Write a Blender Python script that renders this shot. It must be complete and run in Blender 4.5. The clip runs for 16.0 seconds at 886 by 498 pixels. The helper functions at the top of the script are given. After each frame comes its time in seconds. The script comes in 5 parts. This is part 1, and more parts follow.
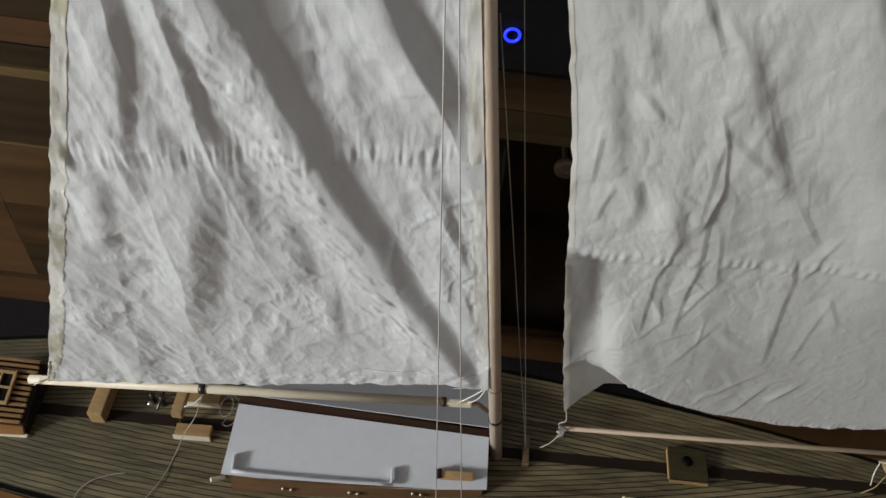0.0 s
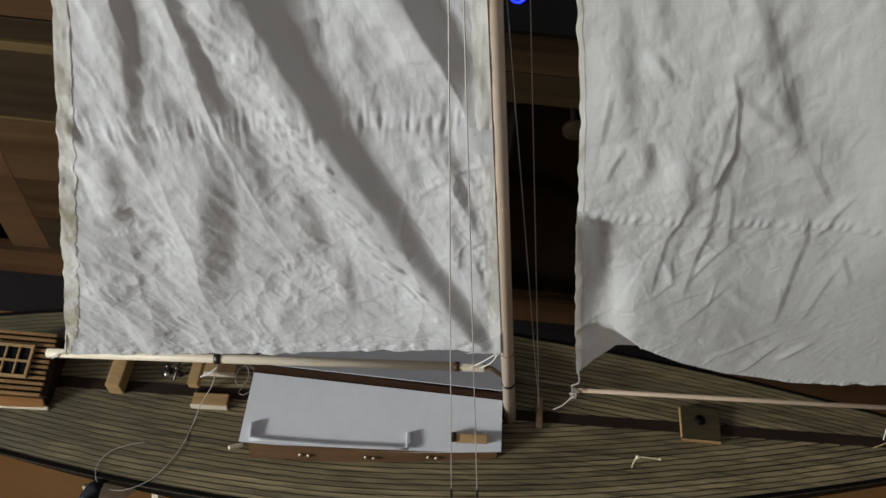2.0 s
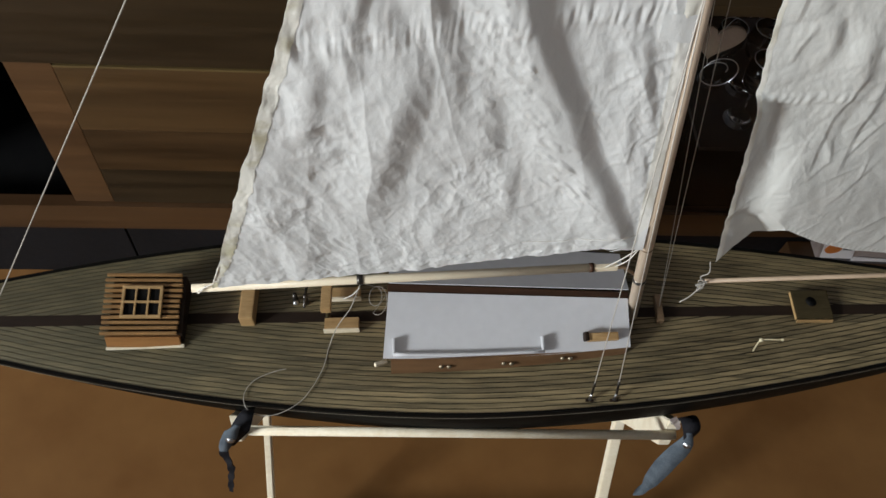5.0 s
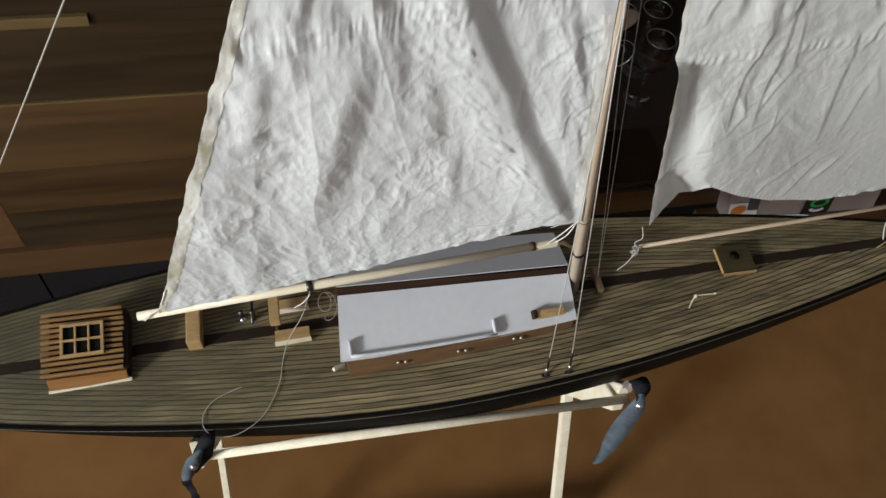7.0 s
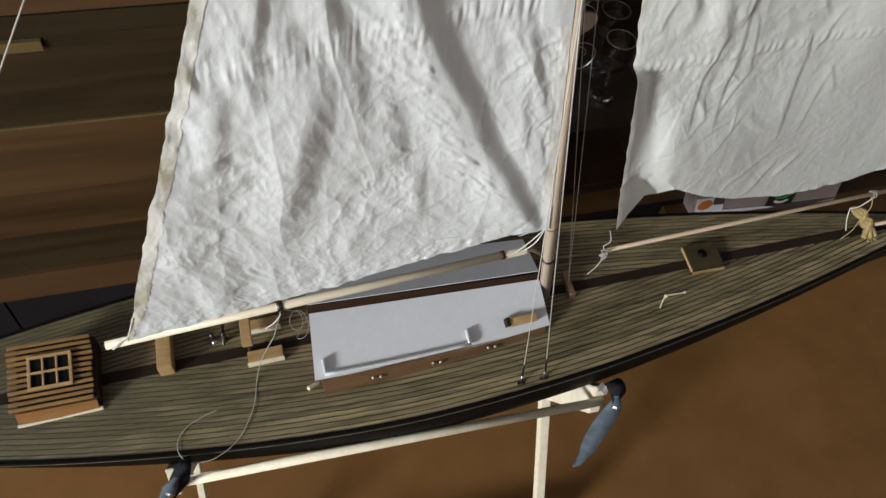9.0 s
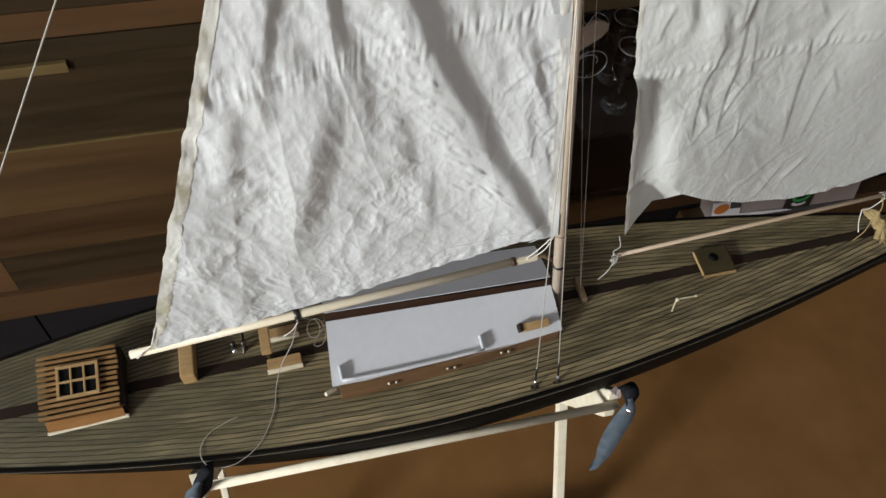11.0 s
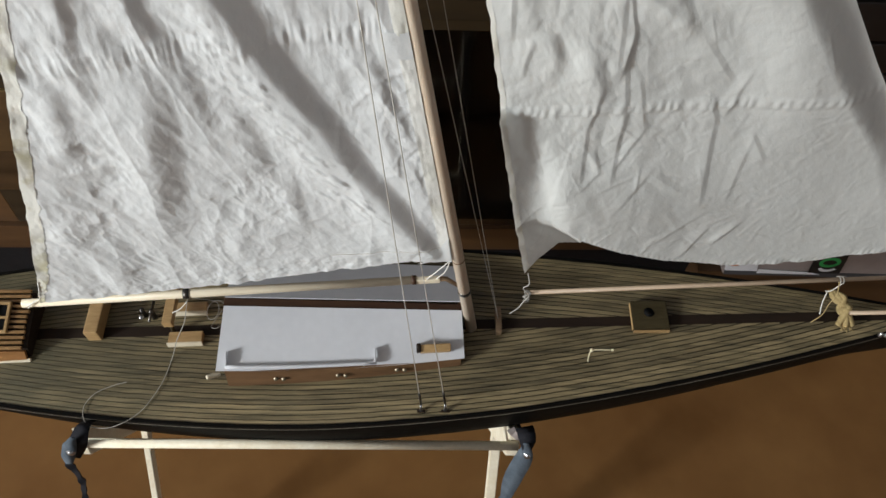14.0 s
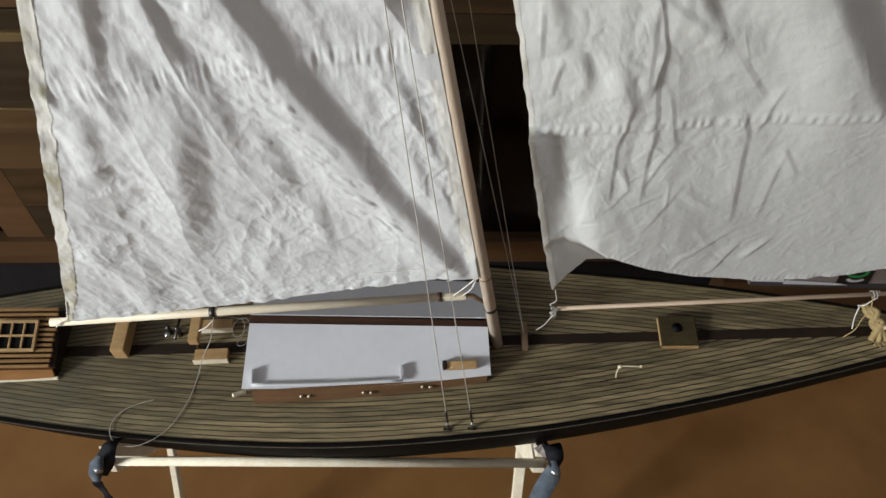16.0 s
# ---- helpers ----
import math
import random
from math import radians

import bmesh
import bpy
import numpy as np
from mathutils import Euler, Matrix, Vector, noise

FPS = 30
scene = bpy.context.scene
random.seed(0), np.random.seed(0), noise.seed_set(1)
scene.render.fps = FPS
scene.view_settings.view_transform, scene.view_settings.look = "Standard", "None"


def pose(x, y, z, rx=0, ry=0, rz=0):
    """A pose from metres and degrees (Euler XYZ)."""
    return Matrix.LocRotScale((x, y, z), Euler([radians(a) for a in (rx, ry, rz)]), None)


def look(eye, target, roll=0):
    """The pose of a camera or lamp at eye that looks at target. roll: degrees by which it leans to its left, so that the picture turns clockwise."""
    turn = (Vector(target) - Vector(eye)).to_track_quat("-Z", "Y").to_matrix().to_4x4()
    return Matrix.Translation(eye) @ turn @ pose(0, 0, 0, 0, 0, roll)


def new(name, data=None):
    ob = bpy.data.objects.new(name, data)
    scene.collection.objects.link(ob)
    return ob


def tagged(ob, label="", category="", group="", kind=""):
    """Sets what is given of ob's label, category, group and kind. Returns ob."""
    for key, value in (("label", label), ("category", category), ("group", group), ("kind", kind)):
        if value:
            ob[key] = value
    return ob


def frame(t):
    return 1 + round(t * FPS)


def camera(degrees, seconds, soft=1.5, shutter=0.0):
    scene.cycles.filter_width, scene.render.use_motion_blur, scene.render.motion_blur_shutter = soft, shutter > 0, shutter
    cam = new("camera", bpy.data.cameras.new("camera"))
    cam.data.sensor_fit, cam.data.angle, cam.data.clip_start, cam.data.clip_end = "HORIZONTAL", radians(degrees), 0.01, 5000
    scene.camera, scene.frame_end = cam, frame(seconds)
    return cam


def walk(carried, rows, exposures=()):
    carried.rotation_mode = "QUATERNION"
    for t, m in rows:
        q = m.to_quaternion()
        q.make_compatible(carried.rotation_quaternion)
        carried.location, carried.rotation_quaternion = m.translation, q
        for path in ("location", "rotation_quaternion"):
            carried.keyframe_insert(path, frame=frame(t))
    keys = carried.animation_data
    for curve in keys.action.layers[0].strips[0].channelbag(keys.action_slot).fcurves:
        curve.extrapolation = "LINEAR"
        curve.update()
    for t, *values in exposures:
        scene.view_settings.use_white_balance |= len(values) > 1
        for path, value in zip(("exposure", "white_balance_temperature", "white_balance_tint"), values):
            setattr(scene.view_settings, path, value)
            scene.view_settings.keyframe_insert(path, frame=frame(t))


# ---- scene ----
cam = camera(58.1, 16.0)
PATH = [
    (0, (-0.102, -0.489, 1.772), (-0.048, 0.774, 0.223), 10.4),
    (0.5, (-0.102, -0.486, 1.777), (-0.05, 0.778, 0.228), 10.2),
    (1, (-0.112, -0.486, 1.773), (-0.061, 0.767, 0.214), 10.0),
    (1.5, (-0.113, -0.483, 1.768), (-0.066, 0.733, 0.181), 9.4),
    (2, (-0.102, -0.487, 1.773), (-0.061, 0.704, 0.166), 8.7),
    (2.5, (-0.098, -0.492, 1.771), (-0.063, 0.684, 0.154), 8.0),
    (3, (-0.091, -0.498, 1.766), (-0.066, 0.662, 0.137), 7.1),
    (3.5, (-0.106, -0.51, 1.758), (-0.108, 0.592, 0.090), 6.2),
    (4, (-0.162, -0.516, 1.754), (-0.153, 0.559, 0.067), 6.4),
    (4.2, (-0.206, -0.52, 1.756), (-0.181, 0.542, 0.062), 6.8),
    (6.5, (-0.358, -0.582, 1.753), (-0.026, 0.499, 0.103), 9.7),
    (7, (-0.366, -0.572, 1.751), (-0.004, 0.508, 0.107), 10.7),
    (7.5, (-0.361, -0.559, 1.752), (0.043, 0.521, 0.118), 10.7),
    (8, (-0.359, -0.554, 1.753), (0.07, 0.514, 0.117), 10.9),
    (10.5, (-0.354, -0.575, 1.774), (0.036, 0.518, 0.145), 8.5),
    (11, (-0.346, -0.579, 1.780), (0.022, 0.523, 0.152), 7.1),
    (11.5, (-0.335, -0.588, 1.783), (0.014, 0.512, 0.149), 6.8),
    (12, (-0.261, -0.564, 1.774), (0.097, 0.529, 0.138), 8.8),
    (12.5, (-0.149, -0.537, 1.779), (0.142, 0.552, 0.127), 9.6),
    (13, (-0.086, -0.551, 1.778), (0.132, 0.55, 0.122), 9.3),
    (13.5, (-0.062, -0.559, 1.781), (0.089, 0.551, 0.124), 7.7),
    (14, (-0.059, -0.564, 1.788), (0.038, 0.548, 0.128), 5.9),
    (14.5, (-0.067, -0.567, 1.779), (-0.003, 0.549, 0.121), 4.9),
    (15, (-0.056, -0.556, 1.782), (-0.005, 0.559, 0.123), 4.3),
    (15.5, (-0.071, -0.552, 1.792), (-0.03, 0.566, 0.135), 3.5),
    (16, (-0.07, -0.55, 1.789), (-0.018, 0.577, 0.138), 3.6),
]
walk(cam, [(t, look(eye, target, roll)) for t, eye, target, roll in PATH], [(0, -0.4), (3, -0.4), (4, -0.3), (6.5, -0.02), (16, 0.03)])

# ---- light ----
world = bpy.data.worlds.new("world")
scene.world = world
world.use_nodes = True
sky = world.node_tree.nodes.new("ShaderNodeTexSky")
sky.sky_type, sky.sun_disc = "NISHITA", False
sky.sun_elevation, sky.sun_rotation = radians(35), radians(250)
background = world.node_tree.nodes["Background"]
background.inputs["Strength"].default_value = 0.1
world.node_tree.links.new(sky.outputs[0], background.inputs[0])


def window_lamp(name, place, target, wide, high, watts, colour):
    data = bpy.data.lights.new(name, "AREA")
    data.shape, data.size, data.size_y, data.energy, data.color = "RECTANGLE", wide, high, watts, colour
    new(name, data).matrix_world = look(place, target)


# daylight through the window in the wall at the stern's side
window_lamp("window_light", (-7.14, -3.7, 2.8), (-1.0, -0.4, 1.2), 1.6, 1.2, 815, (0.92, 0.972, 0.992))

# ---- materials ----


def material(name, low, high, scale=(8, 8, 8), rough=0.6, metal=0.0, fine=90.0, bump=0.2, island=0.0, detail=5.0, spread=(0.3, 0.7), gloss=0.5):
    """A grain of two scales between two colours, with relief. island: how far alike pieces differ."""
    m = bpy.data.materials.new(name)
    m.use_nodes = True
    nodes, link = m.node_tree.nodes, m.node_tree.links.new
    shader = nodes["Principled BSDF"]
    coords, mapping = nodes.new("ShaderNodeTexCoord"), nodes.new("ShaderNodeMapping")
    link(coords.outputs["Object"], mapping.inputs[0])
    mapping.inputs["Scale"].default_value = scale
    info = nodes.new("ShaderNodeObjectInfo")
    shift = nodes.new("ShaderNodeVectorMath")
    shift.operation = "MULTIPLY_ADD"
    shift.inputs[1].default_value = (37, 53, 71)
    link(info.outputs["Random"], shift.inputs[0])
    link(mapping.outputs[0], shift.inputs[2])
    broad, grain = nodes.new("ShaderNodeTexNoise"), nodes.new("ShaderNodeTexNoise")
    broad.inputs["Scale"].default_value, broad.inputs["Detail"].default_value = 1.0, detail
    grain.inputs["Scale"].default_value, grain.inputs["Detail"].default_value = fine / 10, 4
    link(shift.outputs[0], broad.inputs["Vector"])
    link(shift.outputs[0], grain.inputs["Vector"])
    both = nodes.new("ShaderNodeMix")
    both.inputs[0].default_value = 0.4
    link(broad.outputs[0], both.inputs[2])
    link(grain.outputs[0], both.inputs[3])
    ramp = nodes.new("ShaderNodeValToRGB")
    ramp.color_ramp.elements[0].position, ramp.color_ramp.elements[1].position = spread
    ramp.color_ramp.elements[0].color, ramp.color_ramp.elements[1].color = (*low, 1), (*high, 1)
    link(both.outputs[0], ramp.inputs[0])
    hue = nodes.new("ShaderNodeHueSaturation")
    link(ramp.outputs[0], hue.inputs["Color"])
    if island:
        vary = nodes.new("ShaderNodeMapRange")
        vary.inputs["To Min"].default_value, vary.inputs["To Max"].default_value = 1 - island, 1 + island
        link(info.outputs["Random"], vary.inputs[0])
        link(vary.outputs[0], hue.inputs["Value"])
    link(hue.outputs[0], shader.inputs["Base Color"])
    shader.inputs["Metallic"].default_value = metal
    shader.inputs["Specular IOR Level"].default_value = gloss
    wear = nodes.new("ShaderNodeMapRange")
    wear.inputs["To Min"].default_value, wear.inputs["To Max"].default_value = max(rough - 0.1, 0.03), min(rough + 0.12, 1)
    link(grain.outputs[0], wear.inputs[0])
    link(wear.outputs[0], shader.inputs["Roughness"])
    relief = nodes.new("ShaderNodeBump")
    relief.inputs["Strength"].default_value, relief.inputs["Distance"].default_value = bump, 0.002
    link(both.outputs[0], relief.inputs["Height"])
    link(relief.outputs[0], shader.inputs["Normal"])
    return m


def cloth(name, low, high, thin=0.2, crease=0.3, blotch=7.0, spread=(0.3, 0.62)):
    """Crumpled cotton: weave, small creases and a little light let through."""
    m = bpy.data.materials.new(name)
    m.use_nodes = True
    nodes, link = m.node_tree.nodes, m.node_tree.links.new
    shader, out = nodes["Principled BSDF"], nodes["Material Output"]
    coords = nodes.new("ShaderNodeTexCoord")
    stain, ramp = nodes.new("ShaderNodeTexNoise"), nodes.new("ShaderNodeValToRGB")
    stain.inputs["Scale"].default_value, stain.inputs["Detail"].default_value = blotch, 6
    ramp.color_ramp.elements[0].position, ramp.color_ramp.elements[1].position = spread
    ramp.color_ramp.elements[0].color, ramp.color_ramp.elements[1].color = (*low, 1), (*high, 1)
    link(coords.outputs["Object"], stain.inputs["Vector"])
    link(stain.outputs[0], ramp.inputs[0])
    link(ramp.outputs[0], shader.inputs["Base Color"])
    shader.inputs["Roughness"].default_value = 0.9
    shader.inputs["Specular IOR Level"].default_value = 0.15
    weave, pucker, total = nodes.new("ShaderNodeTexNoise"), nodes.new("ShaderNodeTexNoise"), nodes.new("ShaderNodeMix")
    weave.inputs["Scale"].default_value, weave.inputs["Detail"].default_value = 420, 4
    pucker.inputs["Scale"].default_value, pucker.inputs["Detail"].default_value, pucker.inputs["Distortion"].default_value = 55, 4, 0.6
    pucker.noise_type = "RIDGED_MULTIFRACTAL"
    link(coords.outputs["Object"], weave.inputs["Vector"])
    link(coords.outputs["Object"], pucker.inputs["Vector"])
    total.inputs[0].default_value = 0.25
    link(pucker.outputs[0], total.inputs[2])
    link(weave.outputs[0], total.inputs[3])
    relief = nodes.new("ShaderNodeBump")
    relief.inputs["Strength"].default_value, relief.inputs["Distance"].default_value = crease, 0.004
    link(total.outputs[0], relief.inputs["Height"])
    link(relief.outputs[0], shader.inputs["Normal"])
    glow, mix = nodes.new("ShaderNodeBsdfTranslucent"), nodes.new("ShaderNodeMixShader")
    link(ramp.outputs[0], glow.inputs["Color"])
    mix.inputs[0].default_value = thin
    link(shader.outputs[0], mix.inputs[1])
    link(glow.outputs[0], mix.inputs[2])
    link(mix.outputs[0], out.inputs[0])
    return m


def glass(name, tint, rough=0.02, bend=1.45):
    m = bpy.data.materials.new(name)
    m.use_nodes = True
    shader = m.node_tree.nodes["Principled BSDF"]
    shader.inputs["Base Color"].default_value = (*tint, 1)
    shader.inputs["Roughness"].default_value = rough
    shader.inputs["Transmission Weight"].default_value = 1.0
    shader.inputs["IOR"].default_value = bend
    return m


def glowing(name, colour, strength):
    m = bpy.data.materials.new(name)
    m.use_nodes = True
    shader = m.node_tree.nodes["Principled BSDF"]
    shader.inputs["Base Color"].default_value = (*colour, 1)
    shader.inputs["Emission Color"].default_value = (*colour, 1)
    shader.inputs["Emission Strength"].default_value = strength
    return m


SAIL = cloth("sail_cotton", (0.8, 0.81, 0.8), (0.86, 0.87, 0.86), 0.2, 0.24)
JIBCLOTH = cloth("jib_cotton", (0.76, 0.765, 0.73), (0.81, 0.815, 0.78), 0.2, 0.24)
HEM = cloth("hem_tape", (0.62, 0.585, 0.42), (0.86, 0.845, 0.77), 0.12, 0.3, 22.0, (0.36, 0.5))
JIBHEM = cloth("jib_hem_tape", (0.76, 0.73, 0.62), (0.84, 0.825, 0.76), 0.12, 0.3, 20.0, (0.36, 0.56))
LUFFTAPE = cloth("luff_tape", (0.74, 0.715, 0.6), (0.86, 0.85, 0.8), 0.12, 0.3, 9.0, (0.3, 0.5))
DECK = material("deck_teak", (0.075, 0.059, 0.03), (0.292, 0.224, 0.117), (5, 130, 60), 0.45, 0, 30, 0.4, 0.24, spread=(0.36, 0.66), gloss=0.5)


def mottled(m, colour, start, end, blotch, most):
    """Blotches of a second colour on a wood, thicker between two places along the boat."""
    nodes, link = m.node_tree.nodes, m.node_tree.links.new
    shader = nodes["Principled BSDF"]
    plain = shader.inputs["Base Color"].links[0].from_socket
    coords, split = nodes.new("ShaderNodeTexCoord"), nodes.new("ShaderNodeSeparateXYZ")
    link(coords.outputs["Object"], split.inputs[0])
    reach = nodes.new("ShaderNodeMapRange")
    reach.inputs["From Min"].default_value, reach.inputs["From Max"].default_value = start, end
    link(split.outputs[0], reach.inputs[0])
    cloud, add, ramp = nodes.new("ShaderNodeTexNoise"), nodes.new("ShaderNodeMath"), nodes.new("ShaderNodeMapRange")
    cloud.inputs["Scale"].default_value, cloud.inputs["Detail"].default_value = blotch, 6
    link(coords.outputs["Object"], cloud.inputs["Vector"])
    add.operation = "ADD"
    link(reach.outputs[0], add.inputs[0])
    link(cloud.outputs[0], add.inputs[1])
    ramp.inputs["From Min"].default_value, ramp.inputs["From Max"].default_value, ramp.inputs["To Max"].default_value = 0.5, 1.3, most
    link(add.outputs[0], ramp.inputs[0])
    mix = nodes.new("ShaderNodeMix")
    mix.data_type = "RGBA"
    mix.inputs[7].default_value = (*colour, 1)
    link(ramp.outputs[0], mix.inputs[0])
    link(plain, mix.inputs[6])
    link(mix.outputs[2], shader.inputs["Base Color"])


# planks go darker and grey-green towards the stern, seams paler
mottled(DECK, (0.07, 0.067, 0.04), -0.3, -0.75, 16.0, 0.65)
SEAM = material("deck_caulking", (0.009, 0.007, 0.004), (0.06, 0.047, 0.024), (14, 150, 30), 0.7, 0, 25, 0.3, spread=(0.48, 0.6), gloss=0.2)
mottled(SEAM, (0.07, 0.06, 0.034), -0.05, -0.75, 30.0, 0.75)
KING = material("dark_mahogany", (0.012, 0.007, 0.0045), (0.026, 0.015, 0.009), (8, 60, 60), 0.6, 0, 60, 0.2, gloss=0.2)
HULL = material("black_hull_paint", (0.003, 0.0028, 0.0024), (0.007, 0.0062, 0.005), (6, 20, 20), 0.55, 0, 70, 0.1, gloss=0.06)
LINE = material("cream_line_paint", (0.07, 0.06, 0.045), (0.28, 0.25, 0.2), (30, 30, 30), 0.5)
SPAR = material("light_spar_wood", (0.7, 0.59, 0.42), (0.83, 0.74, 0.57), (8, 70, 70), 0.45, 0, 60, 0.12)
MAST = material("mast_wood", (0.58, 0.45, 0.325), (0.72, 0.6, 0.47), (70, 70, 6), 0.45, 0, 60, 0.12)
CLUBWOOD = material("club_wood", (0.36, 0.255, 0.17), (0.5, 0.375, 0.265), (8, 70, 70), 0.5, 0, 60, 0.12)
PINE = material("pine", (0.7, 0.6, 0.43), (0.84, 0.77, 0.62), (30, 30, 30), 0.55, 0, 60, 0.12, gloss=0.2)
BEECH = material("fitting_wood", (0.3, 0.175, 0.07), (0.52, 0.34, 0.155), (12, 60, 60), 0.45, 0, 60, 0.15)
RIDGE = material("dark_ridge_wood", (0.04, 0.018, 0.01), (0.085, 0.04, 0.02), (8, 60, 60), 0.5, 0, 60, 0.15, gloss=0.3)
MAHOGANY = material("red_mahogany", (0.088, 0.045, 0.021), (0.19, 0.103, 0.05), (8, 60, 60), 0.4, 0, 60, 0.15)
SLAT = material("slat_wood", (0.15, 0.075, 0.025), (0.36, 0.2, 0.075), (10, 70, 70), 0.42, 0, 60, 0.15, 0.12)
PAPER = material("white_card", (0.555, 0.555, 0.575), (0.615, 0.615, 0.635), (10, 10, 10), 0.55, 0, 80, 0.03)
IRON = material("dark_metal", (0.05, 0.045, 0.04), (0.12, 0.11, 0.1), (60, 60, 60), 0.35, 0.9)
STEEL = material("zinc_bolt", (0.45, 0.46, 0.48), (0.65, 0.66, 0.68), (60, 60, 60), 0.3, 1.0)
OLIVEWOOD = material("weathered_wood", (0.026, 0.0195, 0.0085), (0.064, 0.048, 0.022), (10, 60, 60), 0.65, 0, 60, 0.2, gloss=0.15)
# pale base, little metal: the window's reflection is put into the colour
GLEAMBRASS = material("gleam_brass", (0.78, 0.68, 0.42), (0.9, 0.82, 0.6), (60, 60, 60), 0.5, 0.35, gloss=0.8)
CLEATWOOD = material("brown_cleat_wood", (0.16, 0.1, 0.055), (0.27, 0.18, 0.105), (12, 60, 60), 0.5, 0, 60, 0.15)
STRING = material("cotton_string", (0.66, 0.62, 0.55), (0.84, 0.81, 0.75), (90, 90, 90), 0.9, 0, 90, 0.3)
ROPE = material("hemp_knot", (0.26, 0.18, 0.07), (0.46, 0.345, 0.16), (90, 90, 90), 0.9, 0, 90, 0.5)
STRAP = material("black_strap", (0.008, 0.008, 0.01), (0.02, 0.02, 0.024), (90, 90, 90), 0.8, 0, 90, 0.4, gloss=0.1)
DENIM = material("blue_denim", (0.04, 0.051, 0.065), (0.115, 0.138, 0.162), (40, 40, 40), 0.9, 0, 150, 0.4, gloss=0.2)
# near-black base: darkness of the insides is put into the colour
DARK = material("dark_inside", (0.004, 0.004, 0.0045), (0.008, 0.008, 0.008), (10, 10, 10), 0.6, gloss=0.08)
# broad drift between the two browns stands in for reflections on the floor
FLOOR = material("brown_floor", (0.155, 0.07, 0.0215), (0.23, 0.114, 0.038), (2.4, 2.4, 2.4), 0.6, 0, 40, 0.02, gloss=0.12)
WALNUT = material("walnut_plank", (0.013, 0.0068, 0.0028), (0.084, 0.0435, 0.0152), (1.0, 8, 13), 0.4, 0, 30, 0.08, 0.45, 6, (0.34, 0.68))
WALNUTDARK = material("dark_walnut", (0.0095, 0.006, 0.0025), (0.04, 0.0238, 0.009), (1.0, 8, 16), 0.42, 0, 30, 0.08, 0.1, 6, (0.32, 0.7))
WALNUTLIGHT = material("light_walnut", (0.036, 0.019, 0.0068), (0.105, 0.057, 0.0205), (1.0, 9, 16), 0.42, 0, 30, 0.08, 0.1, 6, (0.32, 0.7))
WALNUTRED = material("red_walnut", (0.04, 0.0185, 0.007), (0.1, 0.049, 0.0185), (1.0, 9, 16), 0.42, 0, 30, 0.08, 0.15, 6, (0.32, 0.7))
PALEEDGE = material("pale_edge_wood", (0.08, 0.052, 0.018), (0.14, 0.095, 0.036), (3, 30, 30), 0.45)
PLINTH = material("dark_grey_plinth", (0.004, 0.004, 0.005), (0.008, 0.008, 0.0098), (8, 8, 8), 0.6, gloss=0.2)
PLUM = material("dark_plum_front", (0.009, 0.0065, 0.006), (0.02, 0.0145, 0.013), (2, 20, 20), 0.4, 0, 40, 0.06, 0.1)
CARD = material("box_card", (0.33, 0.275, 0.255), (0.41, 0.345, 0.32), (8, 8, 8), 0.6)
BOXWHITE = material("box_white", (0.78, 0.78, 0.81), (0.84, 0.84, 0.87), (8, 8, 8), 0.5)
BOXBAND = material("box_band", (0.055, 0.058, 0.066), (0.075, 0.078, 0.088), (8, 8, 8), 0.5)
BOXBLACK = material("box_black", (0.012, 0.012, 0.012), (0.022, 0.022, 0.022), (8, 8, 8), 0.45, gloss=0.3)
BOXGREEN = material("box_green", (0.02, 0.36, 0.08), (0.04, 0.46, 0.12), (8, 8, 8), 0.45)
BOXORANGE = material("box_orange", (0.55, 0.16, 0.03), (0.65, 0.22, 0.05), (8, 8, 8), 0.45)
CEILPAINT = material("ceiling_paint", (0.42, 0.42, 0.42), (0.48, 0.48, 0.48), (3, 3, 3), 0.85, 0, 60, 0.05)
WALLPAINT = material("wall_paint", (0.22, 0.22, 0.23), (0.26, 0.26, 0.27), (3, 3, 3), 0.85, 0, 60, 0.05)
SMOKED = glass("smoked_glass", (0.9, 0.9, 0.91), 0.02, 1.2)
CLEAR = glass("clear_glass", (0.97, 0.98, 0.98))
LIP = glass("glass_lip", (0.97, 0.98, 0.98), 0.3)
FRONTBOARD = material("orange_mahogany", (0.2, 0.085, 0.026), (0.34, 0.165, 0.055), (8, 60, 60), 0.4, 0, 60, 0.15)
THREAD = material("grey_thread", (0.3, 0.28, 0.25), (0.46, 0.43, 0.38), (90, 90, 90), 0.9, 0, 90, 0.3)
KNOB = material("brown_knob", (0.012, 0.0075, 0.0034), (0.021, 0.0135, 0.006), (60, 60, 60), 0.7, gloss=0.1)
STUD = material("dull_brass", (0.2, 0.165, 0.11), (0.32, 0.27, 0.19), (60, 60, 60), 0.45, 0.8)
HEART = material("heart_wood", (0.055, 0.037, 0.026), (0.08, 0.055, 0.04), (20, 20, 20), 0.8, gloss=0.1)
PALEBLUE = material("pale_blue_paper", (0.2, 0.27, 0.3), (0.28, 0.36, 0.39), (40, 40, 40), 0.8, gloss=0.1)
LED = glowing("blue_led", (0.01, 0.02, 1.0), 4.0)

# ---- helpers ----


def link_mesh(name, bm, mat, smooth=False):
    me = bpy.data.meshes.new(name)
    bmesh.ops.recalc_face_normals(bm, faces=bm.faces)
    bm.to_mesh(me)
    bm.free()
    me.materials.append(mat)
    if smooth:
        me.polygons.foreach_set("use_smooth", [True] * len(me.polygons))
    return new(name, me)


def part(name, bm, mat, parent, label="", smooth=False):
    ob = link_mesh(name, bm, mat, smooth)
    ob.parent = parent
    ob.matrix_parent_inverse = parent.matrix_world.inverted()
    return tagged(ob, label)


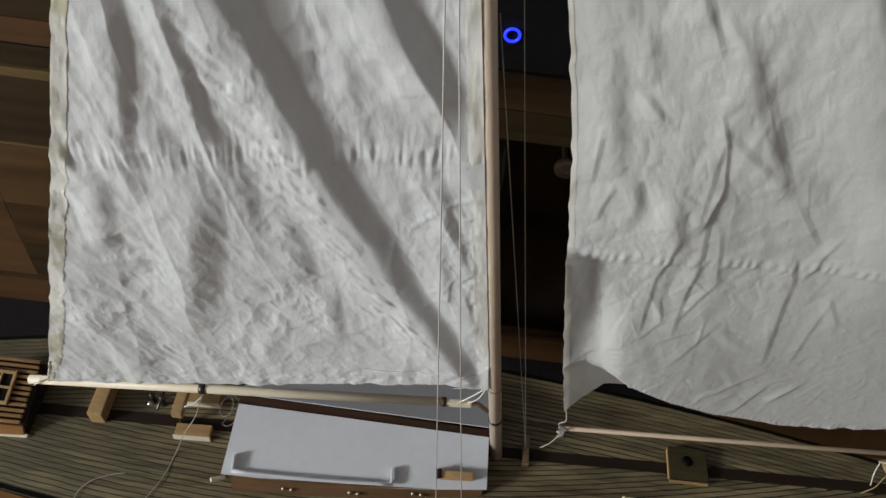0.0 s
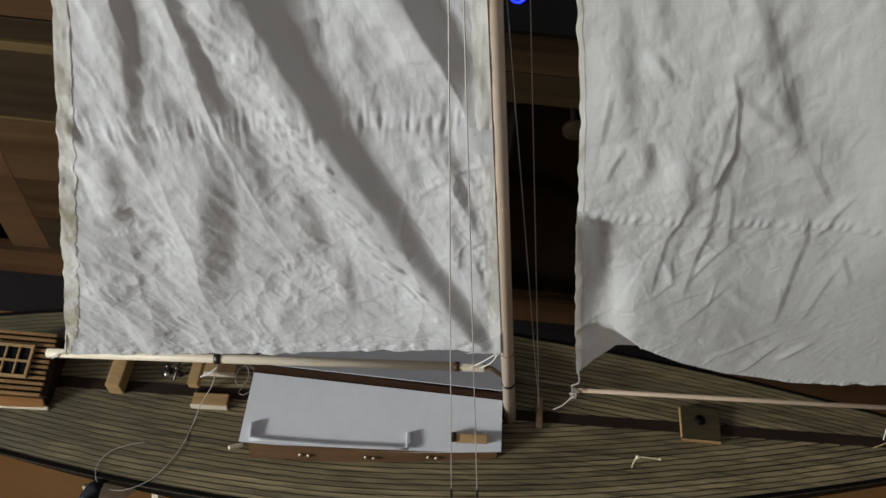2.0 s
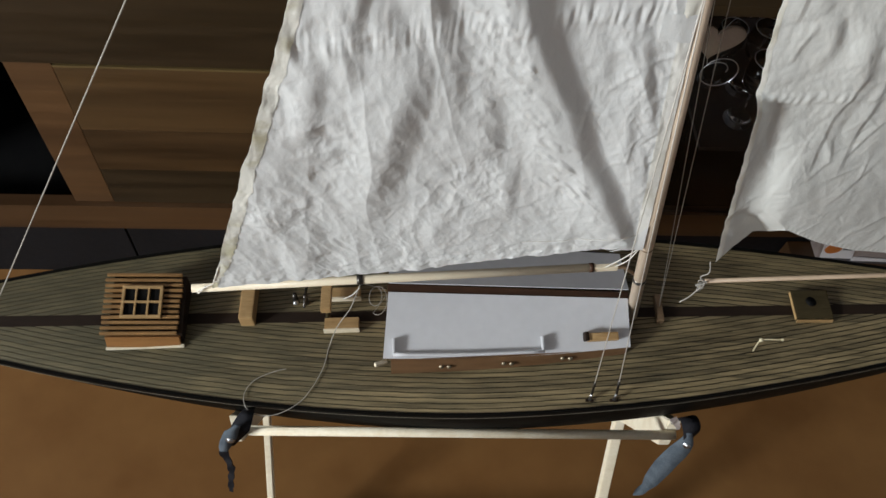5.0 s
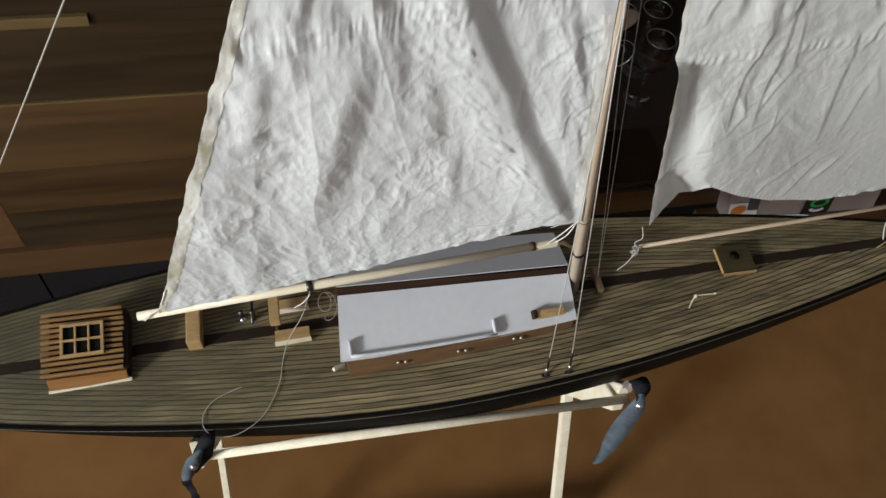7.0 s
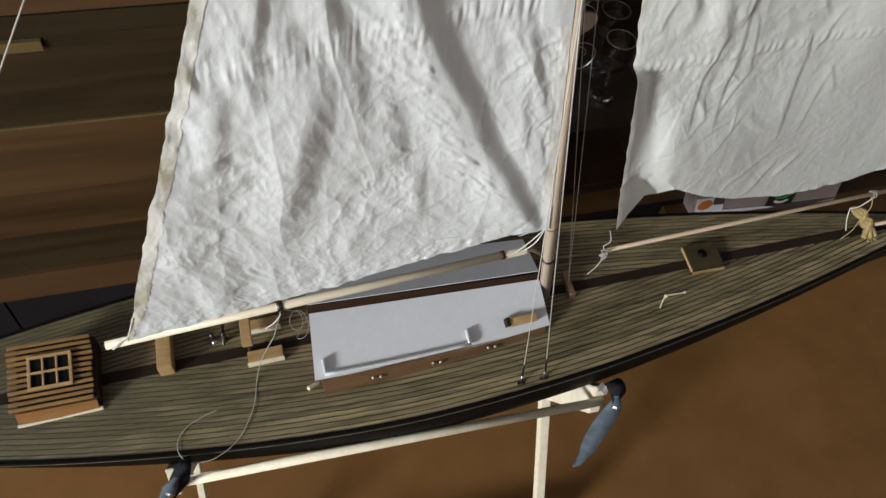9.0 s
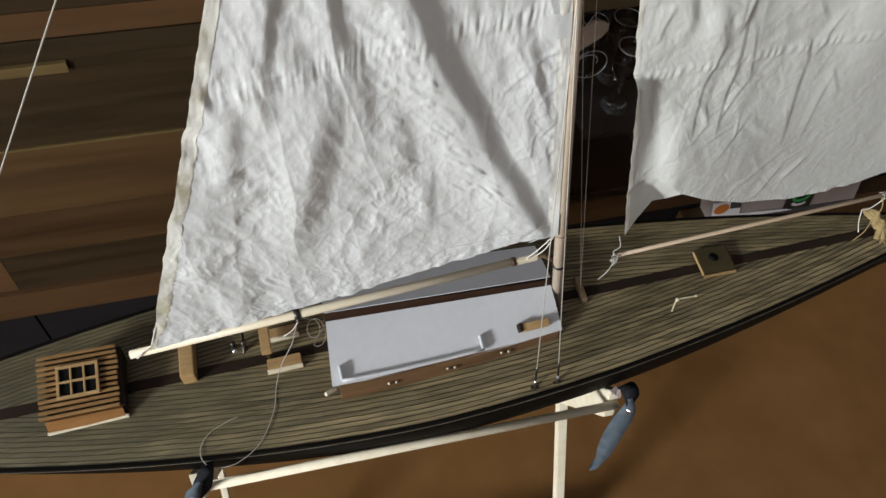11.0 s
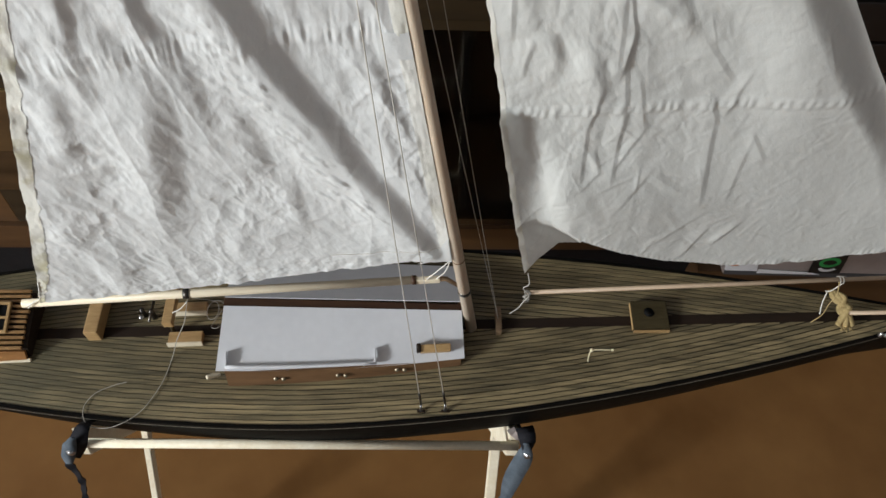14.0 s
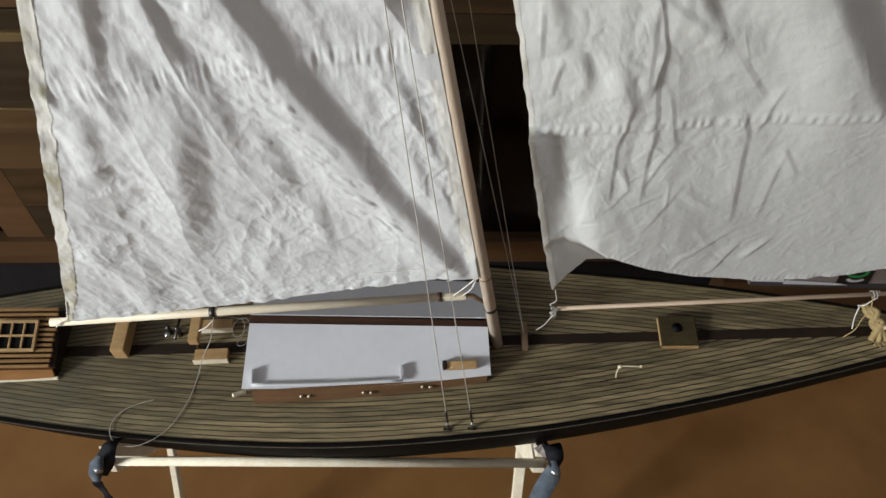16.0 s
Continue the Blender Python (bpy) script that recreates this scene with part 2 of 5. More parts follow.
def thing(name, place, label, category, group=""):
    ob = new(name)
    ob.empty_display_size = 0.05
    ob.location = place
    bpy.context.view_layer.update()
    return tagged(ob, label, category, group)


def setting(name, bm, mat, label, category):
    return tagged(link_mesh(name, bm, mat), label, category, kind="structure")


def box(centre, size, bevel=0.0, turn=(0, 0, 0), bm=None):
    bm = bm or bmesh.new()
    made = bmesh.ops.create_cube(bm, size=1, matrix=pose(*centre, *turn) @ Matrix.Diagonal((*size, 1)))["verts"]
    if bevel:
        edges = {e for v in made for e in v.link_edges}
        bmesh.ops.bevel(bm, geom=list(edges), offset=bevel, segments=2, profile=0.7, affect="EDGES")
    return bm


def tube(points, radii, sides=8, bm=None, caps=True):
    """A round bar along points; radii: one number or one a point."""
    bm = bm or bmesh.new()
    pts = [Vector(p) for p in points]
    radii = [radii] * len(pts) if isinstance(radii, (int, float)) else radii
    rings, side = [], None
    for n, p in enumerate(pts):
        ahead = (pts[min(n + 1, len(pts) - 1)] - pts[max(n - 1, 0)]).normalized()
        if side is None:
            side = ahead.orthogonal().normalized()
        side = (side - ahead * side.dot(ahead)).normalized()
        up = ahead.cross(side)
        rings.append([bm.verts.new(p + radii[n] * (math.cos(a) * side + math.sin(a) * up)) for a in (2 * math.pi * k / sides for k in range(sides))])
    for a, b in zip(rings, rings[1:]):
        for k in range(sides):
            bm.faces.new((a[k], a[(k + 1) % sides], b[(k + 1) % sides], b[k]))
    if caps:
        bm.faces.new(rings[0][::-1])
        bm.faces.new(rings[-1])
    return bm


def smooth_line(points, steps=8):
    """Points along a smooth curve through the given ones."""
    p = [Vector(q) for q in points]
    p = [2 * p[0] - p[1], *p, 2 * p[-1] - p[-2]]
    out = []
    for a, b, c, d in zip(p, p[1:], p[2:], p[3:]):
        for k in range(steps):
            t = k / steps
            out.append(0.5 * (2 * b + (c - a) * t + (2 * a - 5 * b + 4 * c - d) * t * t + (3 * b - a - 3 * c + d) * t**3))
    return out + [p[-2]]


def ribbon(points, widths, across, thick=0.0015, bm=None):
    """A flat band along points; across: its width's direction at each point."""
    bm = bm or bmesh.new()
    rings = []
    pts = [Vector(q) for q in points]
    for n, p in enumerate(pts):
        ahead = (pts[min(n + 1, len(pts) - 1)] - pts[max(n - 1, 0)]).normalized()
        w = Vector(across[n])
        w = (w - ahead * w.dot(ahead)).normalized()
        up = ahead.cross(w)
        rings.append([bm.verts.new(p + w * widths[n] / 2 * s + up * thick / 2 * h) for s, h in ((-1, -1), (1, -1), (1, 1), (-1, 1))])
    for a, b in zip(rings, rings[1:]):
        for k in range(4):
            bm.faces.new((a[k], a[(k + 1) % 4], b[(k + 1) % 4], b[k]))
    bm.faces.new(rings[0][::-1])
    bm.faces.new(rings[-1])
    return bm


def prism(outline, low, high, axis="z", bm=None, bevel=0.0):
    """An outline of (a, b) pairs raised from low to high along an axis."""
    bm = bm or bmesh.new()
    place = {"z": lambda a, b, h: (a, b, h), "y": lambda a, b, h: (a, h, b), "x": lambda a, b, h: (h, a, b)}[axis]
    base = [bm.verts.new(place(a, b, low)) for a, b in outline]
    top = [bm.verts.new(place(a, b, high)) for a, b in outline]
    n = len(base)
    faces = [bm.faces.new(base[::-1]), bm.faces.new(top)]
    for k in range(n):
        faces.append(bm.faces.new((base[k], base[(k + 1) % n], top[(k + 1) % n], top[k])))
    if bevel:
        bmesh.ops.bevel(bm, geom=list({e for f in faces for e in f.edges}), offset=bevel, segments=2, affect="EDGES")
    return bm


def lathe(profile, centre, sides=24, bm=None):
    """A turned shape: (radius, height) pairs round the upright through centre."""
    bm = bm or bmesh.new()
    c = Vector(centre)
    rings = [[bm.verts.new(c + Vector((r * math.cos(2 * math.pi * k / sides), r * math.sin(2 * math.pi * k / sides), h))) for k in range(sides)] for r, h in profile]
    for a, b in zip(rings, rings[1:]):
        for k in range(sides):
            bm.faces.new((a[k], a[(k + 1) % sides], b[(k + 1) % sides], b[k]))
    return bm


def between(table, x):
    """A value at x from (x, value) pairs, on straight lines."""
    return float(np.interp(x, [a for a, _ in table], [b for _, b in table]))


CAMBER = 0.0075
H = 0.72  # height of the boat's origin, at the mast's foot, over the floor


def deck_z(x):
    return H + 0.008 + 0.077 * x


def half_breadth(x):
    d = x + 0.2
    return max(0.1535 * (1 - (abs(d) / (0.958 if d > 0 else 0.93)) ** (1.69 if d > 0 else 1.866)), 0.0)


def deck_at(x, y):
    """The deck's height: it is cambered, and falls towards both edges."""
    return deck_z(x) - CAMBER * min((y - middle(x)) / max(half_breadth(x), 0.02), 1.0) ** 2


def middle(x):
    """The hull's centre line."""
    return 0.0065 + 0.018 * max(x - 0.1, 0)


def king_y(x):
    """The centre line of the king plank."""
    return 0.008 + 0.013 * x


# ---- room ----
setting("floor", box((-2.3, -2.15, -0.05), (10.0, 6.9, 0.1)), FLOOR, "smooth tan-brown floor under the model boat", "floor")
# walls and ceiling are unseen, added to enclose and bounce the window light
setting("wall_north", box((-2.3, 1.25, 1.8), (10.0, 0.1, 3.6)), WALLPAINT, "plain painted wall behind the cabinet", "wall")
setting("wall_east", box((2.65, -2.2, 1.8), (0.1, 6.8, 3.6)), WALLPAINT, "plain painted side wall of the room", "wall")
setting("wall_south", box((-2.3, -5.55, 1.8), (9.8, 0.1, 3.6)), WALLPAINT, "plain painted wall of the room", "wall")
wall = box((-7.25, -5.075, 1.8), (0.1, 0.85, 3.6))
box((-7.25, -0.775, 1.8), (0.1, 4.05, 3.6), bm=wall)
box((-7.25, -3.725, 1.05), (0.1, 1.85, 2.1), bm=wall)
box((-7.25, -3.725, 3.55), (0.1, 1.85, 0.1), bm=wall)
setting("wall_west", wall, WALLPAINT, "plain painted wall with a window opening", "wall")
setting("ceiling", box((-2.3, -2.15, 3.65), (10.0, 6.9, 0.1)), CEILPAINT, "plain pale ceiling over the room", "ceiling")

# ---- the model sailing boat ----
boat = thing("model_sailboat", (0, 0, H), "wooden model sailboat with white cotton sails on a stand", "model boat")

# hull: stations from stern to bow
STERN, BOW = -0.93, 0.75


def hull_skin(shrink=0.0, top=0.0):
    bm = bmesh.new()
    rows = []
    for n in range(61):
        x = STERN + (BOW - STERN) * n / 60
        b = max(half_breadth(x) - shrink, 0.001)
        deep = 0.2 * (1 - ((x + 0.05) / 0.95) ** 2) ** 0.8 + 0.02 if abs(x + 0.05) < 0.95 else 0.02
        row = []
        full = between(((-0.9, 1.9), (-0.5, 2.6), (-0.2, 3.1), (0.25, 2.8), (0.75, 2.0)), x)
        for k in range(25):
            s = 1 - abs(k - 12) / 12
            row.append(bm.verts.new((x, middle(x) + math.copysign(b * (1 - s**full), k - 12), deck_z(x) - CAMBER + top - deep * s)))
        rows.append(row)
    for a, b in zip(rows, rows[1:]):
        for k in range(24):
            bm.faces.new((a[k], a[k + 1], b[k + 1], b[k]))
    bm.faces.new(rows[0])
    return bm


hull = part("hull", hull_skin(), HULL, boat, "glossy black painted hull", True)


def margin(x):
    """How far the deck planks stay inside the hull's edge."""
    return between(((0.1, 0.0022), (0.5, 0.0016)), x) + 0.0006 * noise.noise(Vector((x * 45, 0, 8.0)))


def edge_strip(inner, outer, low, high, side):
    bm = bmesh.new()
    rows = []
    for n in range(81):
        x = STERN + (BOW - 0.01 - STERN) * n / 80
        b, z = half_breadth(x), deck_z(x) - CAMBER
        rows.append([bm.verts.new((x, middle(x) + side * max(b + o, 0.0005), z + h)) for o, h in ((inner * margin(x) / 0.0022, low), (outer, low), (outer, high), (inner * margin(x) / 0.0022, high))])
    for a, b in zip(rows, rows[1:]):
        for k in range(4):
            bm.faces.new((a[k], a[(k + 1) % 4], b[(k + 1) % 4], b[k]))
    bm.faces.new(rows[0][::-1])
    bm.faces.new(rows[-1])
    return bm


for side in (-1, 1):
    part("gunwale", edge_strip(-0.0022, 0.003, -0.004, 0.0022, side), HULL, boat)
    part("sheer_line", edge_strip(0.0005, 0.0024, -0.0078, -0.0066, side), LINE, boat, "thin cream painted line")

# deck: a dark bed, then planks sprung along the sides into the king plank
bed = bmesh.new()
rows = []
for n in range(81):
    x = STERN + (BOW - 0.008 - STERN) * n / 80
    b = max(half_breadth(x) - 0.002, 0.001)
    across = [middle(x) + b * (k / 6 - 1) for k in range(13)]
    rows.append([bed.verts.new((x, y, deck_at(x, y) - 0.0003)) for y in across] + [bed.verts.new((x, y, deck_z(x) - CAMBER - 0.004)) for y in (across[-1], across[0])])
for p, q in zip(rows, rows[1:]):
    for k in range(15):
        bed.faces.new((p[k], p[(k + 1) % 15], q[(k + 1) % 15], q[k]))
bed.faces.new(rows[0][::-1])
bed.faces.new(rows[-1])
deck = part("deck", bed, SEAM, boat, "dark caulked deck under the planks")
PLANK, GAP, KINGHALF = 0.0074, 0.0015, 0.0068


def plank_mesh(k, side):
    bm = bmesh.new()
    rows = []
    for n in range(181):
        x = STERN + 0.005 + (BOW - 0.02 - STERN) * n / 180
        far = half_breadth(x) - margin(x) - k * PLANK
        near = far - PLANK + GAP
        inner = KINGHALF + side * (king_y(x) - middle(x))
        if far < inner + 0.0009:
            rows.append(None)
            continue
        near += 0.0005 * noise.noise(Vector((x * 16, k * 3.7, side * 5.0)))
        far += 0.0004 * noise.noise(Vector((x * 14, k * 5.1, side * 9.0)))
        near = min(max(near, inner + 0.0002), far - 0.0006)
        rows.append([bm.verts.new((x, middle(x) + side * y, deck_at(x, middle(x) + side * y) + h)) for y, h in ((near, -0.003), (far, -0.003), (far, 0.0), (far - 0.0002, 0.0004), (near + 0.0002, 0.0004), (near, 0.0))])
    run = None
    for a, b in zip(rows, rows[1:]):
        if a and b:
            for i in range(6):
                bm.faces.new((a[i], a[(i + 1) % 6], b[(i + 1) % 6], b[i]))
    live = [r for r in rows if r]
    if len(live) < 3:
        bm.free()
        return None
    bm.faces.new(live[0][::-1])
    bm.faces.new(live[-1])
    return bm


for side in (-1, 1):
    for k in range(21):
        bm = plank_mesh(k, side)
        if bm:
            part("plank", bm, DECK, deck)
king = bmesh.new()
ribbon([(x, king_y(x), deck_z(x) - 0.0002) for x in (-0.92, 0.72)], [2 * KINGHALF + 0.004, 2 * KINGHALF + 0.002], [(0, 1, 0)] * 2, 0.0016, king)
part("king_plank", king, KING, deck, "dark mahogany centre plank")

# spars


def mast_x(z):
    return 0.047 - 0.175 * (z - H)


part("mast", tube([(mast_x(z), 0.004 - 0.024 * (z - H), z) for z in (deck_z(0.045), H + 0.5, H + 1.0, H + 1.45)], [0.0085, 0.0075, 0.0065, 0.005], 16), MAST, boat, "varnished round wooden mast", True)
z = H + 0.205
part("mast_thread", tube([(mast_x(z + d), 0.004 - 0.024 * (z - H), z + d) for d in (-0.0012, 0.0012)], 0.0087, 16), CLEATWOOD, boat, "brown thread wound round the mast", True)
z = H + 0.122
part("mast_band", tube([(mast_x(z + d), 0.004 - 0.024 * (z - H), z + d) for d in (-0.0028, 0.0028)], 0.0092, 16), IRON, boat, "dark metal band", True)
BOOM = ((-0.57, -0.0245, H + 0.099), (0.02, 0.0095, H + 0.144))


def boom_at(x):
    t = (x - BOOM[0][0]) / (BOOM[1][0] - BOOM[0][0])
    return Vector(BOOM[0]).lerp(Vector(BOOM[1]), t)


boom = part("boom", tube([boom_at(x) for x in (-0.572, -0.3, -0.04)], [0.0058, 0.0062, 0.0058], 12), SPAR, boat, "pale round wooden boom", True)
part("boom_band", tube([boom_at(-0.356), boom_at(-0.348)], 0.0075, 12), IRON, boom, "dark metal band", True)
part("boom_band", tube([boom_at(-0.0475), boom_at(-0.0415)], 0.0066, 12), RIDGE, boom, "brown wooden collar", True)
part("boom_jaw", box(boom_at(-0.026) + Vector((0, -0.001, 0)), (0.034, 0.007, 0.0095), 0.0015, (0, -4.4, 3.3)), SPAR, boom, "pale wooden boom end")
part("gooseneck", tube([boom_at(-0.016), boom_at(0.0) + Vector((0, 0, -0.002)), (0.018, 0.006, H + 0.126)], [0.0042, 0.0034, 0.0026], 10), CLEATWOOD, boom, "brown wooden gooseneck pin", True)
CLUB = ((0.118, 0.004, H + 0.118), (0.66, 0.01, H + 0.182))
club = part("jib_club", tube([CLUB[0], CLUB[1]], 0.0031, 10), CLUBWOOD, boat, "thin round wooden jib club", True)
part("bowsprit", tube([(0.588, 0.0, deck_z(0.575) + 0.04), (0.95, 0, deck_z(0.95) + 0.04)], 0.003, 10), CLUBWOOD, boat, "thin wooden bowsprit rod", True)

# ---- sails ----
LEECH = ((0.06, -0.557), (1.36, -0.197))


def rough(x, z, scale, seed, rounds=3):
    return noise.fractal(Vector((x * scale, z * scale, seed)), 0.9, 2.1, rounds)


def bell(d, w):
    return math.exp(-(d / w) ** 2)


def step(a, lo, hi):
    t = min(max((a - lo) / (hi - lo), 0.0), 1.0)
    return t * t * (3 - 2 * t)


def crest(off, rise, fall):
    """A fold that rises slowly up to off = 0 and drops within fall behind it."""
    return step(off, -rise, 0) ** 1.5 if off < 0 else 1 - step(off, 0, fall)


def fold_line(x, z, low, high, rise, fall):
    """A fold along the line from a low to a high point, fading to both ends."""
    dx, dz = high[0] - low[0], high[1] - low[1]
    t = ((x - low[0]) * dx + (z - low[1]) * dz) / (dx * dx + dz * dz)
    if not -0.25 < t < 1.25:
        return 0.0
    off = ((x - low[0]) * dz - (z - low[1]) * dx) / math.hypot(dx, dz)
    return step(t, -0.25, 0.4) * (1 - step(t, 0.7, 1.25)) * crest(off, rise, fall)


class Creases:
    """Straight sharp creases pressed into a sheet, each from a to b, with a height and two widths."""

    def __init__(self):
        self.rows = []

    def add(self, a, b, high, rise, fall):
        if b[1] < a[1]:
            a, b = b, a
        self.rows.append((*a, *b, high, rise, fall))

    def chain(self, points, high, rise, fall):
        for a, b in zip(points, points[1:]):
            self.add(a, b, high, rise, fall)

    def strew(self, count, left, right, bottom, top, short, long, high, seed, lean=0.0):
        pick = random.Random(seed)
        for _ in range(count):
            x, z = pick.uniform(left, right), bottom + (top - bottom) * pick.random() ** 1.3
            turn, size = pick.choice((pick.gauss(lean, 0.5), pick.gauss(lean + 1.2, 0.6), pick.uniform(0, math.pi))), pick.uniform(short, long)
            dx, dz = 0.5 * size * math.sin(turn), 0.5 * size * math.cos(turn)
            wide = size * pick.uniform(0.09, 0.2)
            self.add((x - dx, z - dz), (x + dx, z + dz), high * pick.uniform(0.3, 1.0) * size / long * pick.choice((1, 1, -0.7)), wide, wide * pick.uniform(0.4, 1.0))

    def depth(self, x, z):
        d = np.zeros_like(x)
        for ax, az, bx, bz, high, rise, fall in self.rows:
            dx, dz = bx - ax, bz - az
            size = math.hypot(dx, dz)
            reach = size * 0.7 + max(rise, fall)
            near = np.nonzero((abs(x - (ax + bx) / 2) < reach) & (abs(z - (az + bz) / 2) < reach))[0]
            u, w = x[near] - ax, z[near] - az
            t, off = (u * dx + w * dz) / size**2, (u * dz - w * dx) / size
            ends = np.clip((t + 0.2) / 0.4, 0, 1) * np.clip((1.2 - t) / 0.4, 0, 1)
            d[near] += high * ends * np.clip(np.where(off < 0, 1 + off / rise, 1 - off / fall), 0, 1)
        return d

    def press(self, ob):
        co = np.empty(len(ob.data.vertices) * 3)
        ob.data.vertices.foreach_get("co", co)
        co = co.reshape(-1, 3)
        co[:, 1] -= self.depth(co[:, 0], co[:, 2] - H)
        ob.data.vertices.foreach_set("co", co.ravel())
        ob.data.update()
        return ob


# the deep fold up from the tack: its crest and its foot, (height, x)
BAND = ((0.2, -0.012), (0.27, -0.056), (0.335, -0.092), (0.42, -0.136), (0.5, -0.176), (0.57, -0.207), (0.635, -0.235), (0.705, -0.264), (1.36, -0.55))
BANDFOOT = tuple((z, x + between(((0.2, 0.012), (0.27, 0.03), (0.42, 0.032), (0.7, 0.027)), z)) for z, x in BAND)
# softer folds: low end, high end, height, rise, fall
FOLDS = (
    ((-0.362, 0.545), (-0.342, 0.72), 0.0075, 0.05, 0.015), ((-0.290, 0.57), (-0.316, 0.73), 0.0065, 0.045, 0.013), ((-0.266, 0.52), (-0.304, 0.6), 0.003, 0.03, 0.016),
    ((-0.163, 0.605), (-0.186, 0.68), 0.003, 0.035, 0.016), ((-0.094, 0.625), (-0.158, 0.728), 0.019, 0.06, 0.024), ((-0.158, 0.728), (-0.23, 0.84), 0.019, 0.06, 0.03), ((-0.225, 0.66), (-0.26, 0.75), 0.004, 0.03, 0.02),
    # under the seam: broad soft folds
    ((-0.346, 0.27), (-0.306, 0.52), 0.0135, 0.06, 0.036), ((-0.413, 0.385), (-0.396, 0.51), 0.0085, 0.04, 0.02), ((-0.465, 0.23), (-0.428, 0.36), 0.006, 0.05, 0.04),
    ((-0.183, 0.265), (-0.196, 0.365), 0.0075, 0.04, 0.018), ((-0.218, 0.37), (-0.236, 0.47), 0.006, 0.04, 0.024), ((-0.262, 0.2), (-0.256, 0.3), 0.004, 0.04, 0.03),
    ((-0.262, 0.46), (-0.268, 0.53), 0.004, 0.03, 0.016), ((-0.362, 0.49), (-0.38, 0.54), 0.005, 0.025, 0.014), ((-0.43, 0.13), (-0.42, 0.2), 0.004, 0.04, 0.03),
    # between the deep fold and the mast
    ((-0.06, 0.36), (-0.09, 0.47), 0.005, 0.03, 0.012), ((-0.035, 0.32), (-0.055, 0.40), 0.004, 0.02, 0.009),
    ((-0.15, 0.26), (-0.175, 0.33), 0.003, 0.03, 0.016), ((-0.075, 0.46), (-0.105, 0.56), 0.005, 0.03, 0.013), ((-0.05, 0.42), (-0.09, 0.53), 0.004, 0.02, 0.01),
)
EYE_SIDE = Vector((-0.15, -0.53, 1.76))  # the side that the sails belly to


def bellied(p, out):
    """A sail's point moved by out metres towards the near side and up."""
    k = (p.y - out - EYE_SIDE.y) / (p.y - EYE_SIDE.y)
    return EYE_SIDE + (p - EYE_SIDE) * k


def facet(x, z, scale, seed):
    """Crumpled cloth: flat-sided hollows that meet in sharp creases."""
    return noise.voronoi(Vector((x * scale, z * scale * 0.55, seed)))[0][0]


def folded(x, z, scale, seed):
    """Crisp folds: two crossing sets of ridges, from -1 to 1."""
    p = Vector((x * scale, z * scale * 0.6, seed))
    return abs(noise.noise(p)) - abs(noise.noise(p + Vector((7.3, 2.1, 9.0))))


def drawn(a, b, seed):
    """Ridges of pulled cloth with crisp crests and soft hollows, about -0.5 to 0.5."""
    n = noise.noise(Vector((a, b, seed)))
    return 0.5 - min(abs(n) * 2.2, 1.0) ** 0.7 + 0.35 * n


def crumpled(x, z, scale, seed):
    """Crushed cloth: sharp creases at four sizes."""
    d, part_of = 0.0, 1.0
    for n in range(4):
        d += part_of * abs(noise.noise(Vector((x * scale, z * scale, seed + 7.0 * n))))
        x, z, scale, part_of = 0.8 * x + 0.6 * z, 0.8 * z - 0.6 * x, scale * 2.0, part_of * 0.5
    return d


